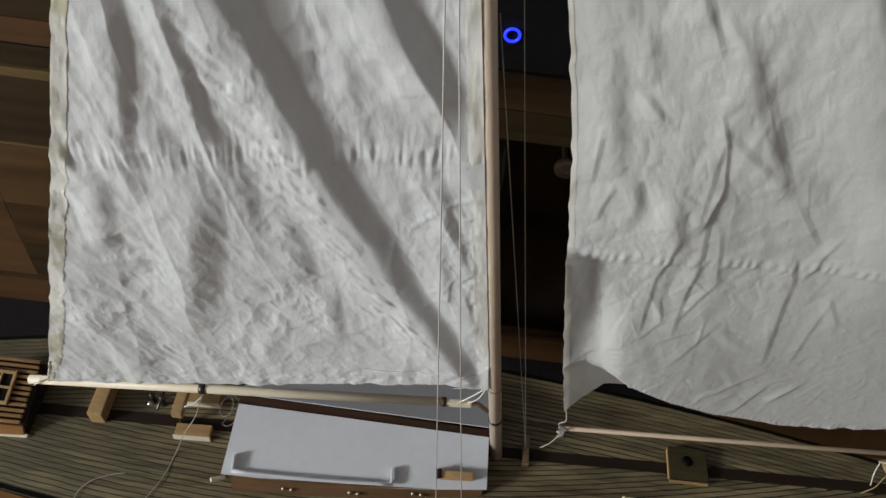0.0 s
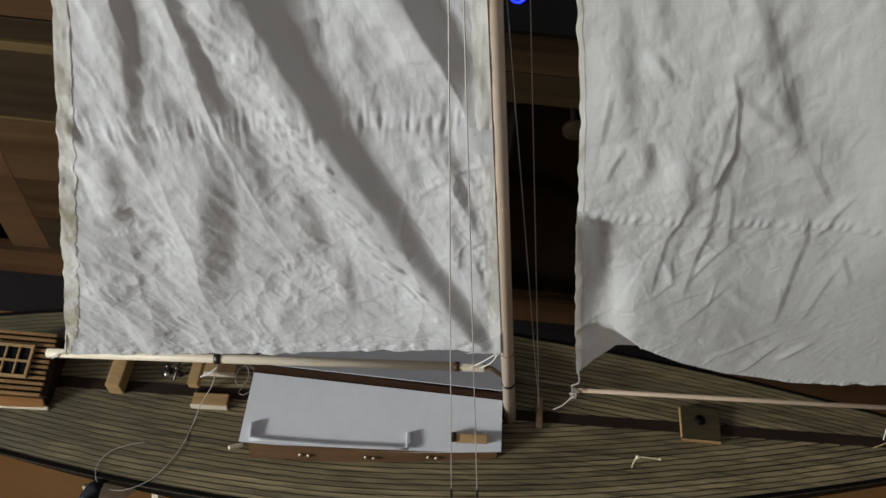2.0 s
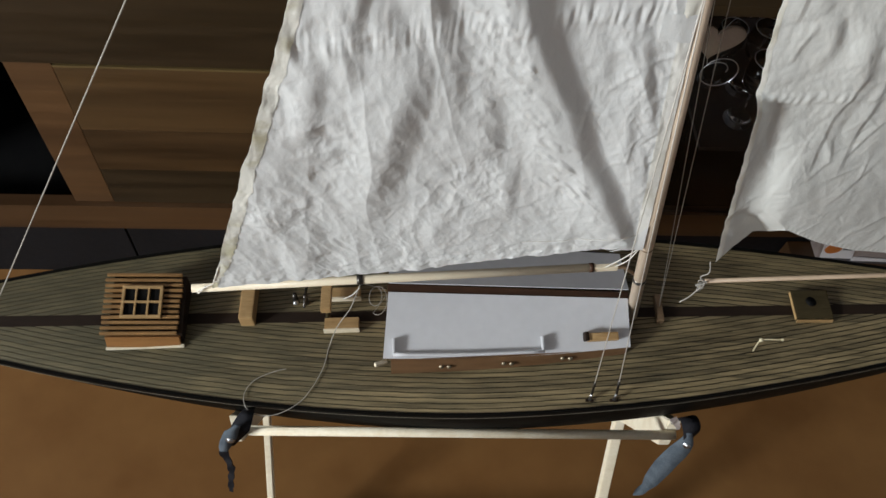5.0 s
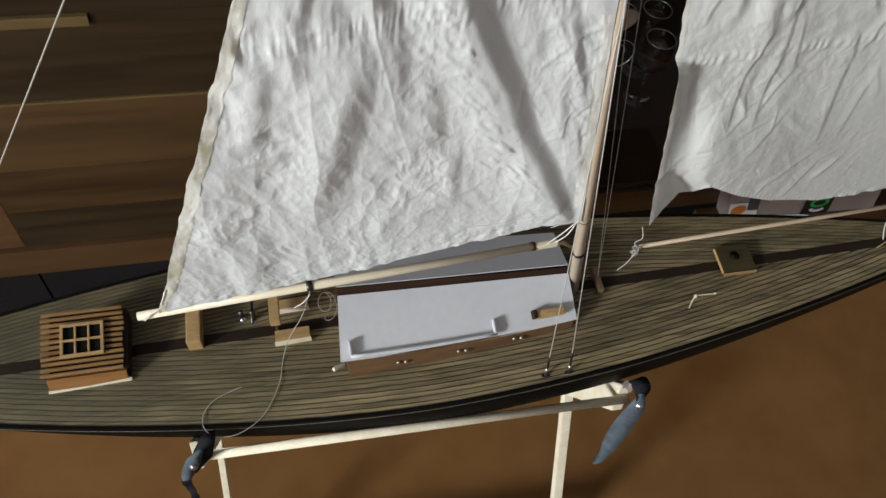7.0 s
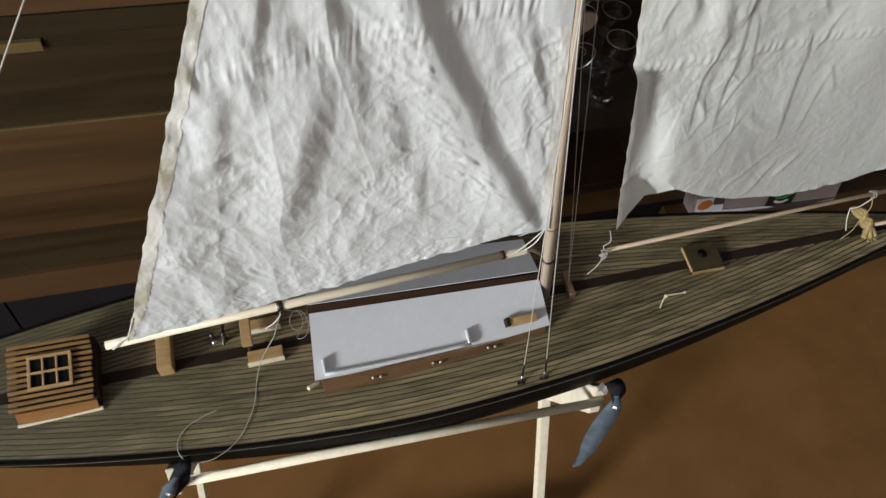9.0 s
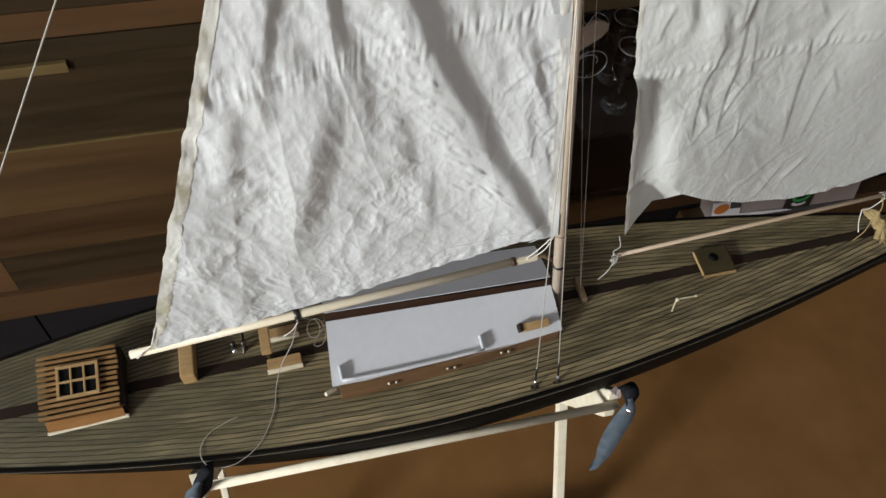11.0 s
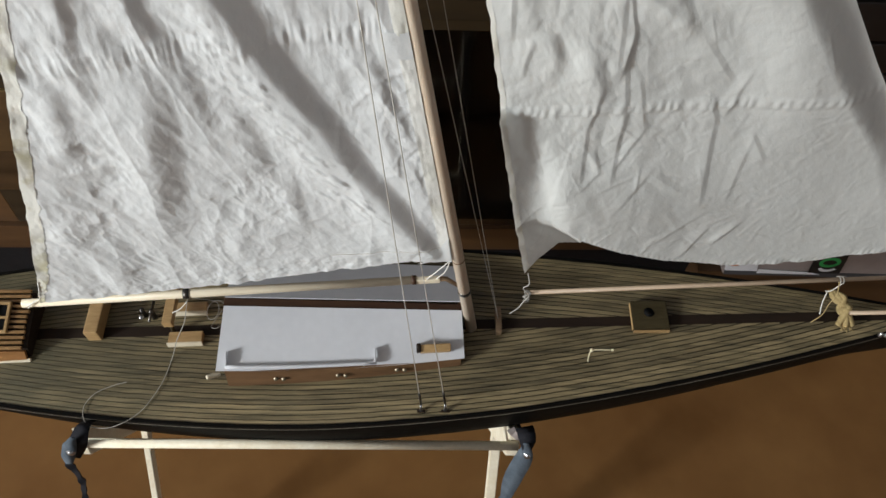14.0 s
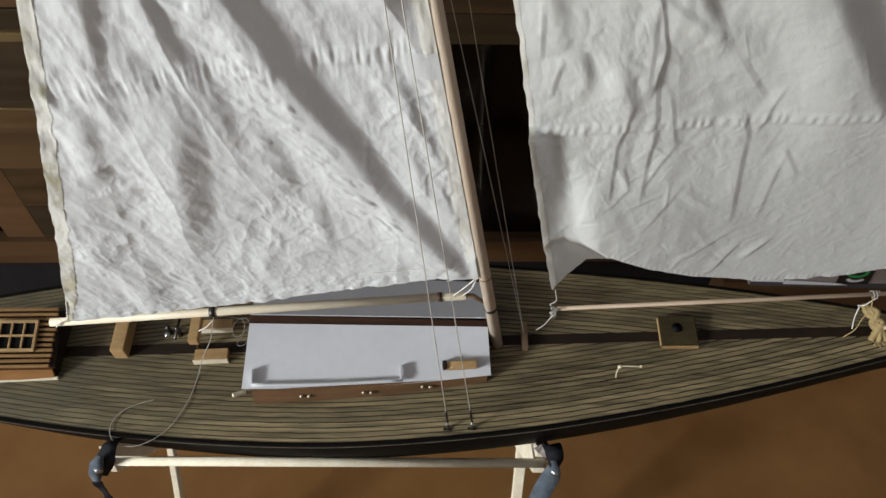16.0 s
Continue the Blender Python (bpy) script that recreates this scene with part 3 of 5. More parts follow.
def main_fold(x, z):
    """How far the mainsail stands off its plane, towards the near side, in metres."""
    wander = 0.004 * noise.noise(Vector((z * 14, 0, 4)))
    line, foot = between(BAND, z) + wander, between(BANDFOOT, z) + wander
    band = (0.0114 + 0.001 * step(z, 0.3, 0.6)) * step(z, 0.17, 0.25) * crest(x - line, 0.09, foot - line)
    d = 0.0
    for low, high, up, rise, fall in FOLDS:
        d += (0.7 if low[1] > 0.53 else 0.54) * up * fold_line(x + 0.004 * noise.noise(Vector((z * 12, up * 900, 2))), z, low, high, rise, fall)
    d += 0.0016 * noise.noise(Vector((x * 21 + 5 * z, z * 2.2, 3.3)))
    d += 0.0012 * facet(x + 0.35 * z, z, 17.0, 3.0) + 0.0008 * facet(x + 0.3 * z, z, 44.0, 8.0)
    d += 0.0012 * folded(x + 0.35 * z, z, 15.0, 13.3)
    d += 0.0005 * folded(x + 0.4 * z, z, 36.0, 17.0)
    d += 0.0002 * rough(x, z, 60.0, 5.0, 3)
    # drawn folds that lean with the deep fold, steeper towards the leech, and a fine crumple
    lean = 0.1 + 0.34 * step(x, -0.48, -0.12) * step(z, 0.2, 0.5)
    along = x + lean * (z - 0.4)
    warp = 0.012 * noise.noise(Vector((x * 9, z * 9, 71.0)))
    d += 0.0019 * drawn((along + warp) * 17, z * 3.2, 61.0) + 0.0005 * drawn((along + warp) * 41, z * 15, 63.0)
    patch = step(noise.noise(Vector((x * 11, z * 9, 83.0))), -0.15, 0.35)
    wx, wz = x + 0.006 * noise.noise(Vector((x * 40, z * 40, 85.0))), z + 0.006 * noise.noise(Vector((x * 40, z * 40, 87.0)))
    d -= (0.45 + 0.55 * patch) * 0.0036 * crumpled(wx + 0.3 * wz, wz * 0.8, 26.0, 91.0)
    calm = 1 - 0.75 * bell(x - 0.5 * (line + foot), 0.02)
    d = d * calm + band
    # gathered seam
    seam = 0.582 + 0.155 * (x + 0.087) + 0.002 * math.sin(19 * x)
    g = noise.noise(Vector((x * 120 + 20 * z, z * 9, 6.0))) + 0.7 * noise.noise(Vector((x * 230, z * 20, 8.0)))
    d += 0.0006 * (step(z, seam - 0.011, seam - 0.008) - step(z, seam + 0.008, seam + 0.011))
    g *= calm
    d += 0.0012 * g * (bell(z - seam, 0.009) + 0.5 * bell(z - seam, 0.03))
    d += 0.0016 * noise.noise(Vector((x * 55 + 25 * z, z * 10, 9.0))) * bell(z - seam, 0.04)
    return d


def grid_sheet(columns, rows, place):
    bm = bmesh.new()
    vs = [[bm.verts.new(place(i / columns, j / rows)) for i in range(columns + 1)] for j in range(rows + 1)]
    for a, b in zip(vs, vs[1:]):
        for k in range(columns):
            bm.faces.new((a[k], a[k + 1], b[k + 1], b[k]))
    return bm


def main_place(u, v, lift=0.0):
    """The mainsail: u from mast to leech, v from foot to head."""
    w = v**1.7
    foot = 0.224 - 0.119 * u - 0.016 * math.sin(math.pi * u) - 0.016 * bell(u, 0.05) - 0.007 * bell(u - 0.14, 0.12)
    z = foot + (1.36 - foot) * w
    luff = mast_x(z + H) - 0.0075 + 0.006 * z
    x = luff + (between(LEECH, z) - luff) * u
    y = -0.002 - 0.0005 * bell(u, 0.03) - 0.024 * u * u
    d = main_fold(x, z)
    low = bell(w, 0.026)
    d += low * (0.0046 * abs(noise.noise(Vector((x * 38, z * 16, 1.0)))) + 0.0022 * rough(x, z, 60.0, 4.0, 3))
    d *= (min(min(u, 1.0) / 0.03, 1.0) * 0.9 + 0.1) * (1 - 0.3 * bell(w, 0.03))
    z += low * 0.003 * rough(x, 0.0, 46.0, 7.0, 3)
    x += 0.0026 * u**6 * rough(0.0, z, 26.0, 12.0, 3)
    out = 0.012 * bell(x + 0.33, 0.14) * step(z, 0.3, 0.46) + 0.024 * z
    return bellied(Vector((x, y, z + H)), out) - Vector((0, d + lift, 0))


crumple = Creases()
crumple.strew(220, -0.54, -0.03, 0.1, 0.5, 0.02, 0.05, 0.00015, 3, -0.4)
crumple.strew(420, -0.52, -0.03, 0.12, 0.72, 0.008, 0.026, 0.0003, 5, -0.5)
crumple.strew(160, -0.5, -0.05, 0.45, 0.75, 0.015, 0.045, 0.0005, 9, -0.5)
crumple.strew(160, -0.36, -0.16, 0.22, 0.42, 0.012, 0.03, 0.0004, 11, 0.5)
crumple.strew(90, -0.13, -0.03, 0.38, 0.6, 0.012, 0.04, 0.0008, 15, -0.5)
pick = random.Random(21)
for _ in range(110):
    z = pick.uniform(0.3, 0.74)
    x = between(BAND, z) - abs(pick.gauss(0.004, 0.02))
    size = pick.uniform(0.008, 0.026)
    crumple.add((x, z), (x - 0.75 * size, z + 0.65 * size), pick.uniform(0.0006, 0.0016), 0.006, 0.0025)
mainsail = crumple.press(part("mainsail", grid_sheet(400, 440, main_place), SAIL, boat, "crumpled white cotton mainsail", True))
crumple.press(part("leech_hem", grid_sheet(8, 300, lambda a, v: main_place(1.002 - (0.028 + 0.014 * v) * (0.4 + 0.6 * step(v, 0.02, 0.24)) * (1 - a) + 0.005 * rough(v, 0, 60.0, 1.0, 3) * (1 - a), v, 0.0005 + 0.0005 * rough(a, v * 6, 18.0, 2.0, 3))), HEM, mainsail, "cream folded hem with yellow stains", True))
crumple.press(part("luff_hem", grid_sheet(8, 300, lambda a, v: main_place(0.0 + (0.022 + 0.03 * v) * a, v, 0.0008 + 0.0005 * rough(a, v * 3, 14.0, 5.0, 2))), LUFFTAPE, mainsail, "off-white folded luff hem", True))
crumple.press(part("luff_patch", grid_sheet(8, 8, lambda a, b: main_place(0.0 + 0.085 * a, 0.489 + 0.026 * b, 0.0012)), SAIL, mainsail, "white sewn patch", True))

part("foot_thread", tube([main_place(u, 0.11 + 0.05 * u, 0.0006) for u in np.linspace(0.004, 0.3, 40)], 0.0003, 6), STRING, mainsail, "thin pale thread sewn along the foot", True)

part("tack_tab", grid_sheet(8, 8, lambda a, b: main_place(0.002 + 0.085 * a * (1 - b), 0.01 + 0.15 * b, 0.003)), SAIL, mainsail, "white doubled corner at the tack", True)

JIBLEECH = ((0.165, 0.108), (0.256, 0.086), (0.387, 0.057), (0.514, 0.029), (0.614, 0.008), (0.743, -0.026), (1.28, -0.16))
JIBLUFF = ((0.2, 0.635), (0.25, 0.602), (0.431, 0.491), (0.483, 0.444), (0.551, 0.388), (0.618, 0.336), (1.28, -0.15))
JIBFOOT = ((0.0, 0.165), (0.04, 0.205), (0.09, 0.243), (0.16, 0.246), (0.25, 0.222), (0.35, 0.206), (0.5, 0.2), (0.7, 0.217), (0.85, 0.24), (1.0, 0.252))
JIBFOLDS = (
    ((0.057, 0.571), (0.012, 0.70), 0.009, 0.03, 0.017), ((0.008, 0.70), (-0.02, 0.82), 0.008, 0.03, 0.03), ((0.076, 0.644), (0.047, 0.671), 0.005, 0.02, 0.008),
    ((0.055, 0.683), (0.03, 0.73), 0.005, 0.02, 0.014), ((0.079, 0.734), (0.055, 0.77), 0.006, 0.03, 0.006), ((0.196, 0.591), (0.143, 0.661), 0.009, 0.05, 0.012),
    ((0.143, 0.661), (0.10, 0.735), 0.008, 0.05, 0.013), ((0.132, 0.505), (0.111, 0.56), 0.009, 0.04, 0.015), ((0.085, 0.538), (0.064, 0.586), 0.006, 0.022, 0.011),
    ((0.33, 0.35), (0.29, 0.6), 0.004, 0.08, 0.06), ((0.4, 0.3), (0.34, 0.48), 0.004, 0.08, 0.06), ((0.174, 0.29), (0.13, 0.38), 0.003, 0.05, 0.016),
    ((0.25, 0.55), (0.2, 0.62), 0.005, 0.04, 0.02),
)


def jib_fold(x, z):
    d = 0.002 * noise.noise(Vector((x * 9 + 2 * z, z * 3.5, 21.0)))
    d += 0.0018 * folded(x + 0.3 * z, z, 13.0, 22.0) * (0.4 + 0.6 * bell(x - 0.1, 0.12))
    d += 0.0022 * facet(x + 0.2 * z, z, 17.0, 5.0) * (0.4 + 0.6 * bell(x - 0.1, 0.12)) + 0.0012 * facet(x, z, 40.0, 6.0) * (0.2 + 0.8 * bell(x - 0.12, 0.12))
    d += 0.0005 * folded(x, z, 34.0, 24.0) * (0.25 + 0.75 * bell(x - 0.12, 0.12))
    d += 0.0002 * rough(x, z, 60.0, 23.0, 3)
    for low, high, up, rise, fall in JIBFOLDS:
        d += 0.34 * up * fold_line(x, z, low, high, rise, fall)
    d += 0.0026 * crumpled(x + 0.25 * z, z * 0.8, 22.0, 95.0) * (0.2 + 0.8 * bell(x - 0.08, 0.13)) * step(z, 0.3, 0.46)
    # a bright panel that rises before the luff
    edge = x - between(((0.45, 0.3), (0.605, 0.217), (0.676, 0.16), (0.767, 0.107), (1.28, -0.2)), z)
    d += 0.013 * step(edge, -0.01, 0.08) * step(z, 0.4, 0.58)
    seam = 0.472 + 0.13 * (x - 0.045)
    d += 0.0008 * (step(z, seam - 0.009, seam - 0.006) - step(z, seam + 0.006, seam + 0.009))
    d += 0.0015 * bell(z - seam, 0.006) * (0.5 + 0.5 * math.sin(x * 620 + 4 * noise.noise(Vector((x * 40, 0, 2))))) * (0.6 + 0.6 * noise.noise(Vector((x * 60, 3, 2))))
    # turned-back luff
    fore = between(JIBLUFF, z) - x
    d -= 0.02 * (1 - step(fore, 0.0, 0.05)) * step(z, 0.3, 0.5)
    return d


def jib_place(u, v, lift=0.0):
    w = v**1.6
    foot = between(JIBFOOT, u)
    z = foot + (1.28 - foot) * w
    a, b = between(JIBLEECH, z), between(JIBLUFF, z)
    x = a + (b - a) * u + 0.0022 * (1 - u) ** 12 * noise.noise(Vector((0, z * 55, 35.0)))
    low = bell(w, 0.007)
    d = jib_fold(x, z) + low * (0.0003 * math.sin(x * 880) + 0.003 * noise.noise(Vector((x * 60, z * 20, 31.0))) * step(x, 0.25, 0.4))
    z += low * (0.0006 * math.sin(x * 880 + 1) + 0.0008 * noise.noise(Vector((x * 70, 0, 33.0))))
    # the leech turned towards the near side; under a curved lip it widens into a pocket at the clew
    off = x - a
    lip = between(((0.0, 0.262), (0.012, 0.276), (0.026, 0.284), (0.044, 0.276), (0.06, 0.26), (0.075, 0.245), (0.095, 0.2), (0.12, 0.1)), off)
    above = step(z, lip - 0.004, lip + 0.008)
    strip = 1 - step(off, -0.004, between(((0.28, 0.048), (0.36, 0.042), (0.47, 0.03)), z))
    pocket = (1 - 2.4 * step(off, -0.02, 0.09)) * (1 - step(off, 0.08, 0.15))
    turned = 0.019 * (above * strip + (1 - above) * pocket) * (1 - step(z, 0.455, 0.485))
    swell = 0.021 * above * step(off, 0.008, 0.07) * (1 - step(off, 0.07, 0.4)) * (1 - step(z, 0.3, 0.45))
    return bellied(Vector((x, 0.006, z + H)), -0.128 * (max(x, 0.12) - 0.2) + turned + swell) - Vector((0, d + lift, 0))


pressed = Creases()
for points, high, rise, fall in (
    (((0.131, 0.389), (0.125, 0.461), (0.128, 0.52)), 0.0034, 0.02, 0.008), (((0.166, 0.391), (0.159, 0.489), (0.145, 0.544), (0.143, 0.584)), 0.004, 0.02, 0.009),
    (((0.187, 0.459), (0.165, 0.525)), 0.003, 0.012, 0.008), (((0.169, 0.406), (0.187, 0.459)), 0.003, 0.01, 0.007), (((0.151, 0.405), (0.127, 0.438)), 0.003, 0.008, 0.01),
    (((0.182, 0.337), (0.21, 0.393)), 0.0022, 0.014, 0.008), (((0.258, 0.354), (0.21, 0.393)), 0.0024, 0.01, 0.014), (((0.286, 0.341), (0.261, 0.467), (0.242, 0.504)), 0.0035, 0.03, 0.01),
    (((0.321, 0.337), (0.315, 0.437)), 0.002, 0.014, 0.008), (((0.253, 0.529), (0.215, 0.576)), 0.004, 0.03, 0.01), (((0.27, 0.476), (0.274, 0.534)), 0.003, 0.014, 0.006),
    (((0.088, 0.722), (0.063, 0.764)), 0.004, 0.02, 0.008), (((0.191, 0.603), (0.11, 0.729)), 0.0032, 0.035, 0.012), (((0.184, 0.605), (0.114, 0.655)), 0.002, 0.02, 0.01),
    (((0.136, 0.55), (0.121, 0.649)), 0.003, 0.018, 0.008), (((0.075, 0.653), (0.046, 0.676)), 0.003, 0.012, 0.008), (((0.135, 0.38), (0.15, 0.4), (0.14, 0.43)), 0.002, 0.008, 0.006),
    (((0.34, 0.40), (0.315, 0.437)), 0.0025, 0.012, 0.008), (((0.20, 0.37), (0.197, 0.40)), 0.0015, 0.005, 0.004), (((0.25, 0.26), (0.3, 0.31)), 0.0018, 0.012, 0.01),
    (((0.142, 0.537), (0.143, 0.589), (0.126, 0.639), (0.111, 0.666)), 0.004, 0.02, 0.006),
    (((0.186, 0.599), (0.123, 0.648)), 0.003, 0.012, 0.012), (((0.104, 0.729), (0.08, 0.753)), 0.003, 0.008, 0.01), (((0.031, 0.58), (0.025, 0.637)), 0.004, 0.02, 0.008),
    (((0.3, 0.222), (0.316, 0.274)), 0.003, 0.02, 0.008), (((0.336, 0.24), (0.355, 0.273)), 0.003, 0.016, 0.008), (((0.046, 0.534), (0.05, 0.576)), 0.003, 0.012, 0.008),
):
    pressed.chain(points, 0.42 * high, 0.9 * rise, 0.6 * fall)
pressed.strew(110, 0.05, 0.4, 0.24, 0.75, 0.015, 0.045, 0.0006, 7, -0.2)
pressed.strew(70, 0.05, 0.24, 0.36, 0.7, 0.012, 0.04, 0.0008, 8, 0.2)
jib = pressed.press(part("jib", grid_sheet(380, 400, jib_place), JIBCLOTH, boat, "creased white cotton jib", True))
pressed.press(part("jib_hem", grid_sheet(4, 300, lambda a, v: jib_place(0.014 * a * (1 + 0.1 * rough(v, 0, 40.0, 3.0, 2)), v, 0.0003 + 0.0002 * rough(a, v * 9, 30.0, 4.0, 2))), JIBHEM, jib, "narrow folded warm white hem", True))


# ---- cabin ----


def sheet(corners, thick, steps=1, sag=0.0, bm=None):
    """A thin board on four corners, in order round it; sag: how far its last side bows out."""
    bm = bm or bmesh.new()
    a, b, c, d = (Vector(q) for q in corners)
    up = (b - a).cross(d - a).normalized()
    up = up if up.z > 0 else -up
    n = max(steps, 1)
    top, low = [], []
    for j in range(n + 1):
        for i in range(n + 1):
            s, t = i / n, j / n
            p = a.lerp(b, s).lerp(d.lerp(c, s), t) + (d - a).normalized() * sag * t * math.sin(math.pi * s)
            top.append(bm.verts.new(p + up * thick))
            low.append(bm.verts.new(p))
    at = lambda i, j: j * (n + 1) + i
    for j in range(n):
        for i in range(n):
            q = (at(i, j), at(i + 1, j), at(i + 1, j + 1), at(i, j + 1))
            bm.faces.new([top[k] for k in q])
            bm.faces.new([low[k] for k in q[::-1]])
    rim = [at(i, 0) for i in range(n)] + [at(n, j) for j in range(n)] + [at(i, n) for i in range(n, 0, -1)] + [at(0, j) for j in range(n, 0, -1)]
    for k, m in zip(rim, rim[1:] + rim[:1]):
        bm.faces.new((top[k], low[k], low[m], top[m]))
    return bm


ROOFZ = H + 0.058
part("roof_panel", sheet(((-0.314, 0.003, ROOFZ), (0.027, 0.006, ROOFZ), (0.033, -0.054, H + 0.024), (-0.318, -0.084, H + 0.026)), 0.0014, 12, 0.006), PAPER, boat, "smooth white card cabin roof panel")
part("roof_panel", sheet(((-0.314, 0.0165, ROOFZ + 0.001), (0.03, 0.0195, ROOFZ + 0.001), (0.034, 0.098, H + 0.03), (-0.316, 0.094, H + 0.03)), 0.0014, 12, 0.004), PAPER, boat, "smooth white card cabin roof panel")
part("ridge_board", box((-0.143, 0.0105, ROOFZ - 0.004), (0.345, 0.0135, 0.007), 0.0015), RIDGE, boat, "red-brown ridge board")
# walls of the cabin: near side, far side and both ends


def wall_between(a, b, top_a, top_b, thick, bm=None):
    """An upright board from a to b on the deck, with its top at two heights."""
    bm = bm or bmesh.new()
    a, b = Vector((*a, 0)), Vector((*b, 0))
    out = Vector((-(b - a).y, (b - a).x, 0)).normalized() * thick / 2
    base = [bm.verts.new(p + s * out + Vector((0, 0, deck_z(p.x) - 0.001))) for p, s in ((a, -1), (b, -1), (b, 1), (a, 1))]
    top = [bm.verts.new(Vector((v.co.x, v.co.y, h))) for v, h in zip(base, (top_a, top_b, top_b, top_a))]
    bm.faces.new(base[::-1])
    bm.faces.new(top)
    for k in range(4):
        bm.faces.new((base[k], base[(k + 1) % 4], top[(k + 1) % 4], top[k]))
    return bm


def eave_y(x):
    s = (x + 0.314) / 0.341
    return -0.084 + 0.03 * s - 0.006 * math.sin(math.pi * min(max(s, 0), 1))


flank = bmesh.new()
rows = []
for x in np.linspace(-0.306, 0.028, 14):
    y = eave_y(x)
    rows.append([flank.verts.new((x, y + o, h)) for o, h in ((-0.004, deck_z(x) - 0.001), (0.0, H + 0.0265 - 0.006 * (x + 0.306)), (0.006, H + 0.0265 - 0.006 * (x + 0.306)), (0.004, deck_z(x) - 0.001))])
for p, q in zip(rows, rows[1:]):
    for k in range(4):
        flank.faces.new((p[k], p[(k + 1) % 4], q[(k + 1) % 4], q[k]))
flank.faces.new(rows[0][::-1])
flank.faces.new(rows[-1])
near = part("cabin_side", flank, MAHOGANY, boat, "red-brown mahogany cabin side")
part("cabin_side", wall_between((-0.306, 0.088), (0.026, 0.088), H + 0.03, H + 0.03, 0.005), MAHOGANY, boat, "red-brown mahogany cabin side")
for x, w in ((-0.304, 0.078), (0.024, 0.05)):
    end = prism([(-w, deck_z(x)), (0.086, deck_z(x)), (0.086, H + 0.03), (0.02, ROOFZ - 0.004), (0.0, ROOFZ - 0.004), (-w, H + 0.024)], x - 0.003, x + 0.003, "x")
    part("cabin_end", end, MAHOGANY, boat, "red-brown mahogany cabin end")
for n, x in enumerate((-0.231, -0.143, -0.059)):
    y = eave_y(x) - 0.0035
    port = lathe([(0.0, 0.003), (0.0018, 0.003), (0.0032, 0.0018), (0.0038, 0.0)], (0, 0, 0), 14)
    port.transform(pose(x - 0.005, y, deck_z(x) + 0.45 * (H + 0.026 - deck_z(x)), 90, 0, 4))
    lathe([(0.0, 0.003), (0.0018, 0.003), (0.0032, 0.0018), (0.0038, 0.0)], (0, 0, 0), 14, port)
    for v in list(port.verts)[56:]:
        v.co = pose(x + 0.006, y, deck_z(x) + 0.45 * (H + 0.026 - deck_z(x)), 90, 0, 4) @ v.co
    part("porthole_stud", port, STUD, near, "pair of small brass studs", True)


def roof_point(x, t, lift=0.0):
    """A point on the near roof panel: t from the ridge (0) to the eave (1)."""
    s = (x + 0.314) / 0.341
    top = Vector((x, 0.003 + 0.003 * s, ROOFZ))
    low = Vector((x, -0.084 + 0.03 * s - 0.006 * math.sin(math.pi * min(max(s, 0), 1)), H + 0.026 - 0.002 * s))
    return top.lerp(low, t) + Vector((0, 0, 0.0014 + lift))


rail = part("roof_rail", tube([roof_point(x, 0.97, 0.005) for x in np.linspace(-0.304, -0.093, 12)], 0.0026, 8), PAPER, boat, "white rail along the cabin roof", True)
for x in (-0.304, -0.096):
    p = roof_point(x, 0.84, 0.005)
    part("rail_post", box(p, (0.0032, 0.02, 0.008), 0.0015, (22, 0, 4)), PAPER, rail, "white rail end block")
chock = part("roof_chock", box(roof_point(-0.01, 0.8, 0.006), (0.044, 0.012, 0.012), 0.002, (20, 0, 5)), BEECH, boat, "small wooden chock on the roof")
part("chock_end", box(roof_point(-0.034, 0.78, 0.007), (0.006, 0.013, 0.014), 0.002, (20, 0, 5)), KING, chock, "dark chock end")
part("roof_toggle", box((-0.321, -0.0895, H + 0.023), (0.02, 0.0055, 0.0055), 0.0018, (0, 24, 32)), PINE, boat, "small pale wooden toggle at the cabin corner")

# ---- stern skylight with slatted roof ----
XA, XB = -0.719, -0.611
XM = (XA + XB) / 2


def hut_roof(y, lift=0.0):
    return H - 0.018 + (y + 0.04) * 0.2 + lift


hut = prism([(-0.041, H - 0.06), (0.048, H - 0.06), (0.048, hut_roof(0.048)), (-0.036, hut_roof(-0.036))], XA + 0.008, XB + 0.003, "x")
skylight = part("skylight", hut, KING, boat, "stern skylight with a slatted wooden roof")
slat_pick = random.Random(31)
for n in range(12):
    y = -0.0375 + n * 0.0078
    long = XB - XA + slat_pick.uniform(-0.001, 0.002)
    part("slat", box((XM - 0.002 + slat_pick.uniform(-0.0008, 0.0008), y, hut_roof(y, 0.003)), (long, 0.0044, 0.0055), 0.0014, (11 + slat_pick.uniform(-3, 3), 0, slat_pick.uniform(-0.4, 0.4))), SLAT, skylight)
part("front_board", box((XM + 0.001, -0.0415, H - 0.0315), (XB - XA - 0.004, 0.005, 0.02), 0.001, (-20, 0, 0)), FRONTBOARD, skylight)
part("base_trim", box((XM + 0.002, -0.0462, H - 0.0418), (XB - XA + 0.004, 0.0042, 0.004), 0.001, (0, -4.4, 0)), PINE, skylight, "pale wooden base trim")
WX, WY, WW, WD = -0.6665, 0.006, 0.053, 0.043
for off, wide in ((-0.5, 0.0042), (-1 / 6, 0.0028), (1 / 6, 0.0028), (0.5, 0.0042)):
    part("glazing_bar", box((WX + off * WW, WY, hut_roof(WY, 0.0072)), (wide, WD + 0.003, 0.005), 0.0008, (11.3, 0, 0)), BEECH, skylight, "tan window bar")
